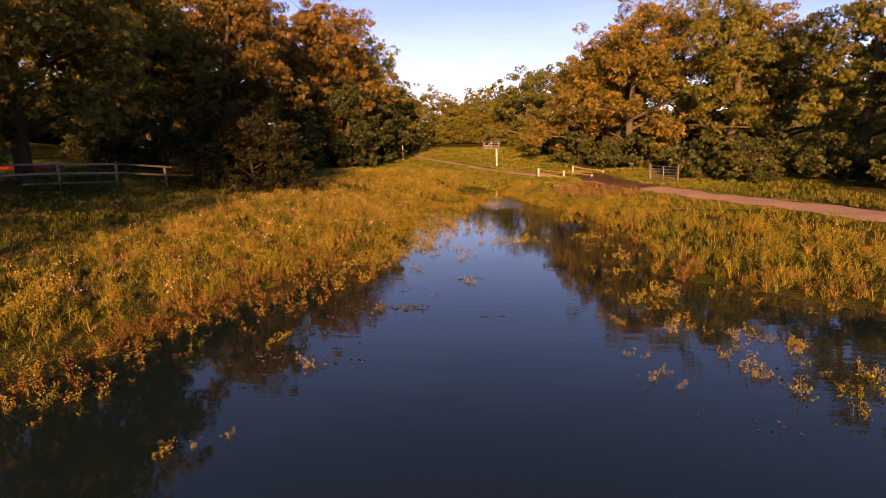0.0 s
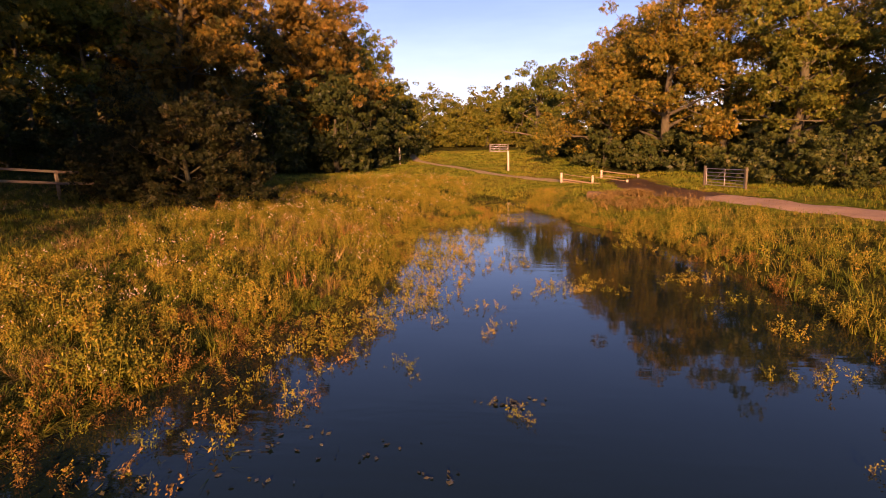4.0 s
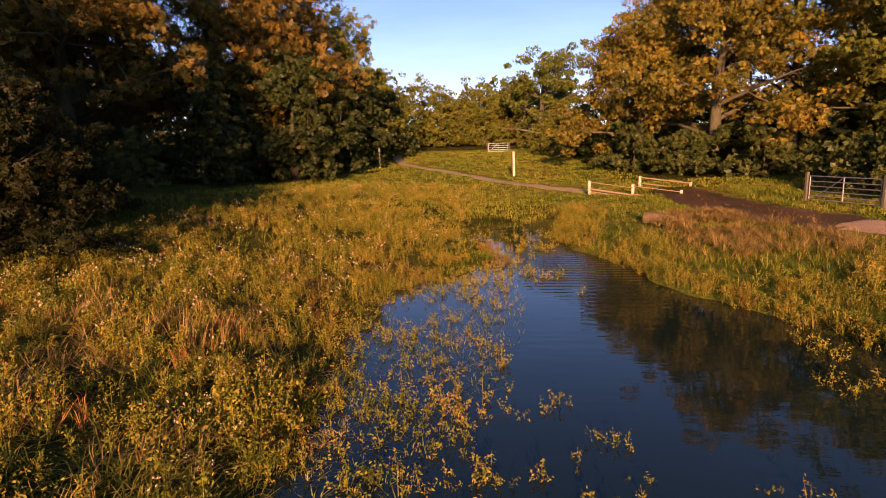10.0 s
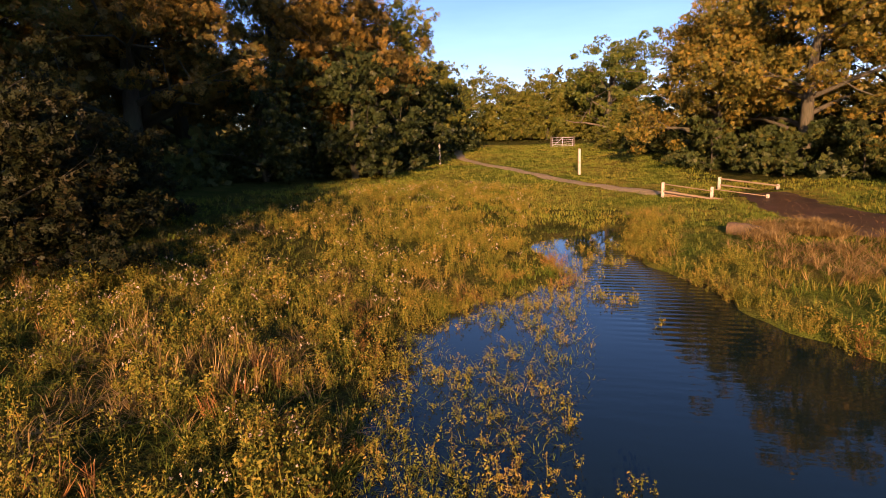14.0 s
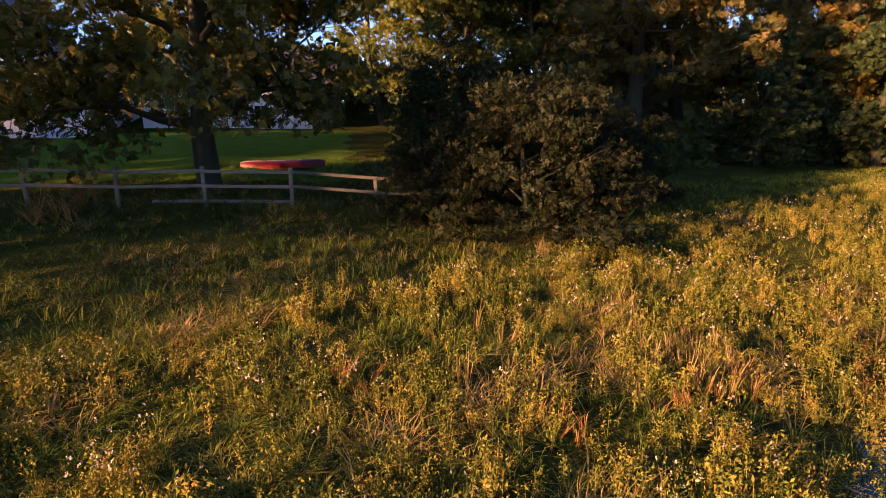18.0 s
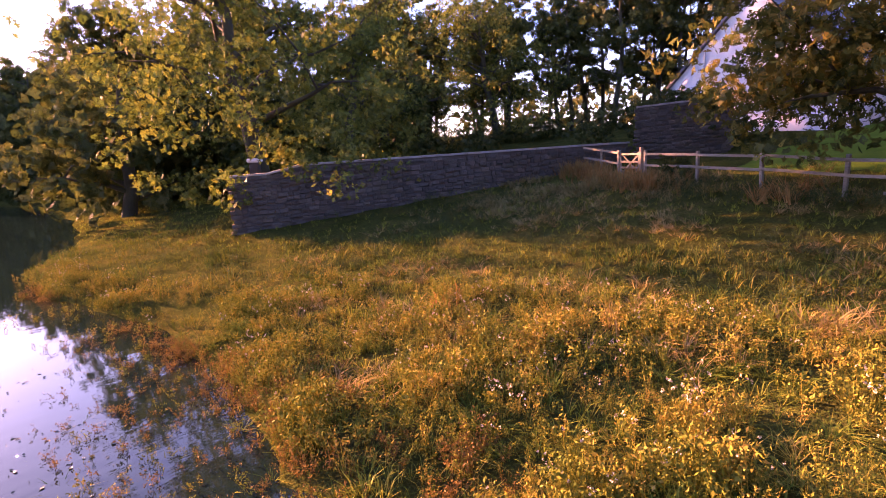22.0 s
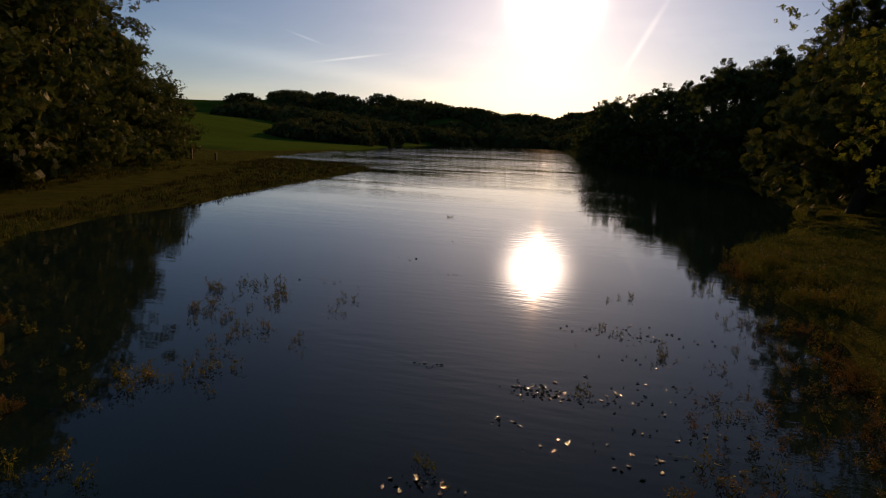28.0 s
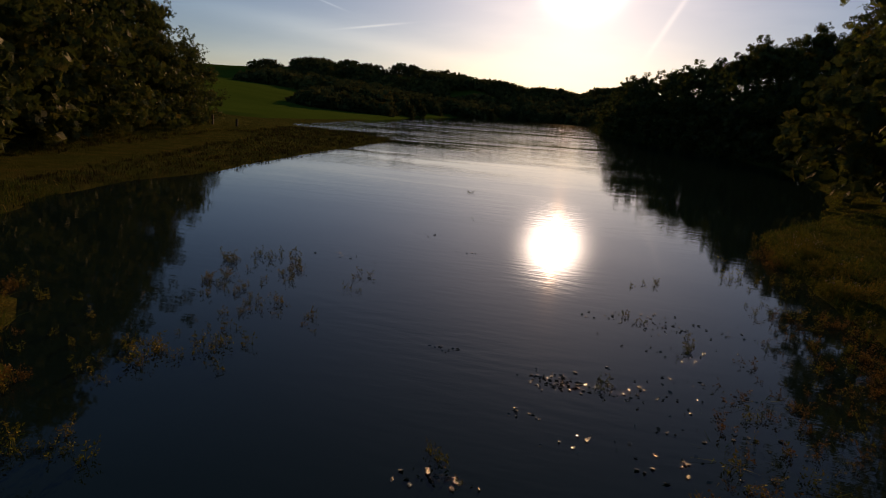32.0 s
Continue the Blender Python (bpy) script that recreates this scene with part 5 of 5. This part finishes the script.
def sow(n, x0, x1, y0, y1, seed, wet=-0.1, dry=1e9, patch=None, keep=None):
    """n random spots of a rectangle that lie between two distances from the water's edge, off the tracks."""
    rng = np.random.default_rng(seed)
    p = np.column_stack([rng.uniform(x0, x1, n), rng.uniform(y0, y1, n)])
    d = shore_distance(p[:, 0], p[:, 1])
    ok = (d > wet) & (d < dry) & off_line(p, ROAD_LINE, 1.9) & off_line(p, PATH_LINE, 0.8)
    if patch is not None:
        w = waves(p[:, 0] * 0.5, p[:, 1] * 0.5, patch) + rng.normal(0, 0.25, n)
        ok &= w > 0.0 if keep is None else w > keep
    return p[ok]


def clump(n, each, spread, x0, x1, y0, y1, seed, **limits):
    """Spots gathered in patches."""
    rng = np.random.default_rng(seed + 500)
    c = sow(n, x0, x1, y0, y1, seed, **limits)
    r = np.repeat(c, each, 0) + rng.normal(0, spread, (len(c) * each, 2))
    return r[shore_distance(r[:, 0], r[:, 1]) > limits.get("wet", -0.1) - 0.05]


WEEDS = [weed_template(s, 6, 0.38 + 0.06 * (s % 4), 17, 0.022, 0.6, -0.5) for s in range(40, 47)]
TALL_WEEDS = [weed_template(s, 4, 0.78, 26, 0.024, 0.3, -0.7) for s in range(50, 54)]
WATER_WEEDS = [weed_template(s, 4, 0.48, 16, 0.026, 0.45, -0.6) for s in range(60, 65)]
TUFTS = [tuft_template(s, 8, 0.25, 0.0068, 1.2) for s in range(70, 76)]
MATS = [tuft_template(s, 16, 0.16, 0.0055, 3.0) for s in range(110, 115)]
FLAT_TUFTS = [tuft_template(s, 14, 0.26, 0.0055, 2.0) for s in range(76, 81)]
BIG_TUFTS = [tuft_template(s, 9, 0.36, 0.008, 1.3) for s in range(81, 85)]
SWARD = [tuft_template(s, 12, 0.2, 0.011, 0.5, 0.4) for s in range(120, 125)]
STALKS = [tuft_template(s, 12, 0.7, 0.008, 0.35) for s in range(85, 89)]


def grown(p, lo, hi, seed):
    """Sizes that swell and shrink from patch to patch."""
    w = waves(p[:, 0] * 1.15, p[:, 1] * 1.15, seed) * 0.8 + waves(p[:, 0] * 0.35, p[:, 1] * 0.35, seed + 1.0) * 0.4
    k = np.clip(0.5 + 0.6 * w + np.random.default_rng(seed).normal(0, 0.12, len(p)), 0, 1)
    return lo + (hi - lo) * k ** 1.3


def sized(p, lo, hi, seed):
    return np.random.default_rng(seed).uniform(lo, hi, len(p))


# west bank, which the camera passes nearest
p = np.concatenate([clump(330, 7, 0.3, -11, -1.8, 11, 36, 1), clump(240, 7, 0.36, -11.4, -1.8, 33, 60, 2), clump(90, 7, 0.35, -9, -3.5, -3, 12, 3)])
scatter("meadow_weeds", WEEDS, p, grown(p, 0.38, 1.5, 1), WEED, "yellow-green bushy herbs on the west bank", 1)
q = p[np.random.default_rng(33).uniform(size=len(p)) < 0.14]
HEADS = [head_template(s) for s in range(90, 94)]
scatter("seed_heads", HEADS, q, sized(q, 0.7, 1.2, 21), SEED, "pale fluffy seed heads over the herbs", 21, 0.1)
p = np.concatenate([sow(5000, -15, -1.5, 10, 36, 4), sow(2600, -16, -1.5, 34, 60, 5), sow(2200, -14, -3, -9, 12, 6)])
scatter("meadow_grass", TUFTS, p, grown(p, 0.45, 1.4, 1), GRASS, "tufts of green and ochre grass on the west bank", 2)
p = np.concatenate([clump(34, 14, 0.45, -11, -1.8, 12, 40, 7), clump(40, 12, 0.5, -26, -18, 8, 22, 8)])
scatter("flattened_grass", FLAT_TUFTS, p, sized(p, 0.8, 1.6, 3), STRAW, "flattened straw-coloured dry grass", 3, 0.3)
p = np.concatenate([clump(170, 9, 0.4, -12, -1.8, 9, 34, 101), clump(90, 7, 0.4, -14, -2, 32, 56, 102)])
scatter("matted_grass", MATS, p, sized(p, 0.8, 1.5, 31), GRASS, "low matted grass between the herbs", 31, 0.25)
p = clump(70, 9, 0.35, -12, -3, 11, 32, 103)
scatter("green_tussocks", TUFTS, p, sized(p, 0.8, 1.3, 32), GREEN_GRASS, "fresh green tussocks among the herbs", 32)
p = clump(7, 6, 0.2, -11, -3, 14, 34, 104)
scatter("orange_stalks", STALKS, p, sized(p, 0.5, 0.85, 33), DEAD_GRASS, "orange dead stalks standing in small groups", 33, 0.3)
p = clump(100, 5, 0.35, -11, -2, 14, 48, 9)
scatter("tall_weeds", TALL_WEEDS, p, sized(p, 0.6, 1.05, 4), WEED, "tall leafy stalks standing above the herbs", 4)
# east bank
p = np.concatenate([clump(210, 6, 0.35, 6, 16, 8, 36, 11, wet=-0.1, dry=7.0), clump(230, 7, 0.35, 2, 14, 28, 52, 12, dry=2.2)])
scatter("meadow_weeds", WEEDS, p, grown(p, 0.4, 1.5, 5), WEED, "yellow-green bushy herbs on the east bank", 5)
p = np.concatenate([sow(5600, 5, 24, 4, 44, 13), sow(2200, 8, 40, -58, 10, 14)])
scatter("meadow_grass", TUFTS, p, sized(p, 0.9, 1.5, 6), GRASS, "tufts of green and ochre grass on the east bank", 6)
p = sow(3200, 14, 42, -58, 9, 130, dry=14)
scatter("meadow_grass", SWARD, p, sized(p, 0.9, 1.6, 41), RUSH, "rough brown grass on the low lakeside spit", 41)
# far meadow
p = np.concatenate([sow(5500, -16, 10, 48, 100, 15), sow(1800, 8, 22, 42, 62, 115)])
scatter("meadow_grass", SWARD, p, sized(p, 0.7, 1.25, 7), GREEN_GRASS, "short green grass of the far meadow", 7)
p = sow(3600, -2, 16, 36, 60, 16)
scatter("meadow_grass", TUFTS, p, sized(p, 0.5, 1.1, 17), GRASS, "golden rough grass beside the stream and the bridge", 17)
p = clump(26, 9, 0.5, 3, 14, 38, 54, 64)
scatter("flattened_grass", FLAT_TUFTS, p, sized(p, 0.7, 1.3, 18), STRAW, "dry yellow grass beside the stream", 18, 0.3)
# paddock edge and shaded bank under the fence
p = np.concatenate([sow(2600, -27, -12, 10, 44, 17), sow(1500, -26, -12, -25, 12, 18)])
scatter("meadow_grass", BIG_TUFTS, p, sized(p, 0.35, 0.75, 8), GREEN_GRASS, "rough grass on the shaded slope under the fence", 8)
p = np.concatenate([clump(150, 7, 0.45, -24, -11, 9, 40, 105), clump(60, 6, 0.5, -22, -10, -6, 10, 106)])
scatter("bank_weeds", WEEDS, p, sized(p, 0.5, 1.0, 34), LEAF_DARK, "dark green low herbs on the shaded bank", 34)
p = clump(90, 8, 0.5, -24, -11, 8, 36, 107)
scatter("matted_grass", MATS, p, sized(p, 0.9, 1.7, 35), STRAW, "pale matted dry grass on the bank", 35, 0.25)
# brambles and tall growth at the foot of the fence
rng_foot = np.random.default_rng(108)
k = rng_foot.uniform(0.6, 22.0, 260)
p = np.column_stack([-25.0 + 0.469 * k, 15.1 + 0.883 * k]) + rng_foot.normal(0, 0.35, (260, 2)) + (0.9, -0.5)
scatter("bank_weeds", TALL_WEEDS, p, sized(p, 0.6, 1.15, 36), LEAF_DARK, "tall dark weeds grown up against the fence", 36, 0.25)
p = np.concatenate([np.array(c) + rng_foot.normal(0, r, (n, 2)) for c, r, n in (((-24.2, 14.6), 0.55, 90), ((-22.9, 15.9), 0.6, 60), ((-27.0, 11.6), 0.6, 80), ((-25.6, 12.6), 0.5, 40), ((-20.8, 20.5), 0.5, 30))])
scatter("dry_grass", STALKS, p, sized(p, 0.7, 1.35, 37), DEAD_GRASS, "tall orange dead grass beside the gate", 37, 0.35)
p = np.concatenate([sow(160, -25.6, -22.6, 13.0, 17.5, 19), sow(90, -27.5, -26.0, 10.5, 12.5, 20), sow(50, -6.6, -4.8, 29.4, 31.0, 21), sow(24, -8.2, -7.2, 29.8, 31.0, 22), sow(110, -12, -2, 12, 40, 29, patch=6.0, keep=0.5)])
scatter("dry_grass", STALKS, p, sized(p, 0.55, 1.1, 9), STRAW, "tall rusty dry grass stalks", 9, 0.25)
# rusty plants of the wet margin
p = np.concatenate([clump(80, 8, 0.3, -6.5, -2, 0, 20, 61, wet=-0.6, dry=1.6), clump(60, 7, 0.3, -5, 1, 20, 46, 62, wet=-0.4, dry=0.8), clump(60, 8, 0.3, 5, 14, 6, 44, 63, wet=-0.5, dry=1.0)])
scatter("margin_weeds", WEEDS, p, sized(p, 0.45, 0.95, 14), RUST, "rusty brown plants at the water's margin", 14)
# plants that stand in the water
rng_wet = np.random.default_rng(95)
tufts_at = [(0.2, 28.5), (0.8, 29.0), (1.4, 27.6), (1.4, 25.9), (0.9, 26.5), (0.2, 25.5), (-0.5, 30.2), (3.0, 24.2), (1.2, 26.6), (3.7, 23.2), (1.0, 19.8), (0.4, 21.2), (-0.5, 21.6), (5.3, 10.4), (5.3, 12.6), (6.1, 12.0), (5.2, 9.0), (7.4, 9.1), (8.3, 10.7), (6.4, -8.4), (-1.4, 9.1), (-0.8, 12.8), (-2.4, 10.5), (1.3, 16.2), (-1.9, 6.0), (-0.2, 20.4), (-0.5, 17.6), (1.5, 22.8), (3.1, 26.5), (2.4, 24.0), (2.4, 23.2), (3.4, 24.2), (3.3, 23.4), (2.9, 23.1), (2.4, 24.0), (2.4, 23.2), (3.4, 24.2), (3.3, 23.4), (2.9, 23.1)]
p = np.concatenate([np.array(c) + rng_wet.normal(0, 0.24, (5, 2)) for c in tufts_at])
scatter("water_plants", WATER_WEEDS, p, sized(p, 0.3, 0.75, 15), WEED, "clumps of leafy plants standing in open water", 15)
p = np.concatenate([np.array((x, y)) + rng_wet.normal(0, r, (n, 2)) * (1.3, 0.6) for x, y, r, n in (
    (0.0, 13.1, 0.22, 80), (2.3, 12.6, 0.12, 12), (0.5, 14.4, 0.12, 10), (1.3, 16.4, 0.2, 30), (-0.9, 13.1, 0.4, 36), (-1.6, 9.3, 0.5, 50), (-1.8, 12.6, 0.6, 36),
    (-1.2, 15.0, 0.5, 26), (-2.4, 14.0, 0.5, 22), (-2.8, 9.2, 0.6, 30), (-2.3, 11.0, 0.5, 26), (6.6, 7.4, 0.3, 10), (7.2, 9.6, 0.3, 14), (5.0, 3.2, 0.25, 8), (4.6, -1.1, 0.3, 8), (3.6, 5.0, 0.2, 6))])
v, f = leaf_quads(np.column_stack([p, np.full(len(p), 0.012)]), 0.06, rng_wet, 0.0, 1.5)
v[:, 2] = np.clip((v[:, 2] - 0.012) * 0.5 + 0.014, 0.004, 0.035)
tagged(mesh_object("floating_leaves", v, f, WET_LEAF), "small wet leaves floating on the water", "leaves", kind="stuff")
p = np.concatenate([sow(1300, -4, 2.0, 18, 46, 23, wet=-2.8, dry=0.2, patch=2.6, keep=0.0), sow(230, -3, 0.2, 16, 29, 31, wet=-2.4, dry=0.2), sow(450, -8, 0.5, -4, 16, 24, wet=-2.8, dry=0.2, patch=1.0, keep=0.2), sow(420, 5, 16, 8, 40, 25, wet=-1.6, dry=0.2, patch=0.6, keep=0.15), sow(3600, 1.5, 9.5, 26, 50, 37, wet=-0.25, dry=0.35)])
scatter("water_plants", WATER_WEEDS, p, sized(p, 0.45, 0.95, 10), WEED, "leafy plants standing in the shallow water", 10)
p = np.concatenate([sow(1800, -4, 1.0, 20, 44, 26, wet=-1.8, dry=0.3, patch=3.4, keep=0.0)])
rim = np.array([(-3.7, 36.4), (-2.0, 38.2), (0.1, 41.0), (0.6, 33.6), (0.3, 30.8), (-0.4, 28.3), (-1.2, 25.6), (-2.6, 26.5), (-3.3, 31.0)])


def within(q, outline):
    """Which of the spots lie inside an outline."""
    ok = np.zeros(len(q), bool)
    for a, b in zip(outline, np.roll(outline, -1, 0)):
        ok ^= ((a[1] > q[:, 1]) != (b[1] > q[:, 1])) & (q[:, 0] < a[0] + (q[:, 1] - a[1]) / (b[1] - a[1] + 1e-12) * (b[0] - a[0]))
    return ok


marsh = sow(2600, -4, 1.2, 25, 42, 120, wet=-9)
marsh = marsh[within(marsh, rim) & (np.hypot((marsh[:, 0] + 2.0) / 0.9, (marsh[:, 1] - 34.6) / 1.5) > 1)]
thick = waves(marsh[:, 0] * 1.5, marsh[:, 1] * 0.9, 4.0) > -0.25
scatter("water_plants", WATER_WEEDS, marsh[thick][::3], sized(marsh[thick][::3], 0.35, 0.8, 38), WEED, "flooded leafy plants of the shallows", 38)
scatter("water_grass", TUFTS, marsh, sized(marsh, 0.5, 0.95, 39), GRASS, "thin flooded grass of the shallows", 39)
drowned = np.array([(-6.3, 12.0), (-5.2, 15.6), (-4.2, 17.2), (-4.4, 19.6), (-3.2, 21.8), (-1.9, 20.4), (-1.7, 17.2), (-1.5, 15.2), (-2.5, 13.2), (-2.9, 11.2), (-4.8, 7.0), (-6.8, 6.5)])
flood = sow(1500, -7.0, -1.3, 6.4, 22, 121, wet=-9, dry=0.2)
flood = flood[within(flood, drowned)]
near_land = np.random.default_rng(122).uniform(size=len(flood)) < 0.2 + 0.8 * np.exp(np.minimum(shore_distance(flood[:, 0], flood[:, 1]), 0) / 0.9)
flood = flood[near_land]
scatter("water_plants", WATER_WEEDS, flood[::2], sized(flood[::2], 0.35, 0.85, 42), RUST, "reddish upright plants drowned along the west bank", 42, 0.25)
scatter("water_plants", WATER_WEEDS, flood[1::4], sized(flood[1::4], 0.35, 0.8, 43), WEED, "leafy plants drowned along the west bank", 43, 0.25)
scatter("water_grass", MATS, flood[3::4], sized(flood[3::4], 0.7, 1.2, 44), GRASS, "matted grass drowned along the west bank", 44, 0.25)
edge = np.concatenate([np.array(c) + rng_wet.normal(0, 0.35, (9, 2)) for c in ((7.0, 15.0), (6.3, 13.6), (6.6, 12.2), (7.6, 11.6), (7.2, 10.0), (8.2, 10.8), (8.8, 9.2), (8.0, 8.4), (6.2, 14.6), (6.4, 20.2), (6.1, 22.2), (6.0, 24.2), (6.4, 17.6), (5.4, 29.6), (5.6, 31.4))])
scatter("water_plants", WATER_WEEDS, edge, sized(edge, 0.45, 0.95, 40), WEED, "leafy plants standing along the flooded edge", 40)
scatter("water_grass", TUFTS, p, sized(p, 0.5, 0.9, 11), GRASS, "flooded grass standing in the shallow water", 11)


def hollow_log():
    x, y = 6.75, 45.7
    top = thing("hollow_log", pose(x, y, hz(x, y) + 0.13, 0, 4, -26), "short hollow log half overgrown with dry grass", "log")
    n = 16
    a = np.linspace(0, 2 * np.pi, n, endpoint=False)
    v = []
    for u, r in ((-0.75, 0.24), (-0.68, 0.28), (-0.1, 0.3), (0.5, 0.25), (0.65, 0.12)):
        v += [(u, math.cos(t) * r * (1 + 0.05 * math.sin(3 * t)), math.sin(t) * r) for t in a]
    f = [(k * n + i, k * n + (i + 1) % n, (k + 1) * n + (i + 1) % n, (k + 1) * n + i) for k in range(4) for i in range(n)]
    mesh_object("bark", v, f, OLD_LOG, top, True)
    v2 = [(u, math.cos(t) * r, math.sin(t) * r) for u, r in ((-0.75, 0.24), (-0.45, 0.17), (0.3, 0.02)) for t in a]
    f2 = [(k * n + i, k * n + (i + 1) % n, (k + 1) * n + (i + 1) % n, (k + 1) * n + i) for k in range(2) for i in range(n)]
    mesh_object("hollow", v2, f2, BARK, top, True, "dark rotten hollow")


hollow_log()
p = np.concatenate([clump(30, 8, 0.25, 6.6, 9.6, 44.0, 46.6, 41), clump(60, 7, 0.4, 6.0, 12.0, 38.0, 47.0, 42)])
scatter("dry_grass", FLAT_TUFTS, p, sized(p, 0.9, 1.6, 12), STRAW, "dry grass grown over the log", 12, 0.3, 0.15)


# fallen leaves on the muddy track
rng_leaf = np.random.default_rng(90)
line = np.array([(10.6, 57.5), (10.8, 51.8), (11.6, 46.5), (13.1, 42.6), (15.0, 39.0)])
t = rng_leaf.uniform(0, 4, 1000)
spot = np.column_stack([np.interp(t, range(5), line[:, 0]), np.interp(t, range(5), line[:, 1])]) + rng_leaf.normal(0, 1.3, (1000, 2))
v, f = leaf_quads(np.column_stack([spot, land(spot[:, 0], spot[:, 1]) + 0.13]), 0.035, rng_leaf, 0.0, 1.4)
v[:, 2] = np.maximum(v[:, 2], land(v[:, 0], v[:, 1]) + 0.1)
tagged(mesh_object("fallen_leaves", v, f, RUST), "fallen brown leaves strewn over the muddy track", "leaves", kind="stuff")
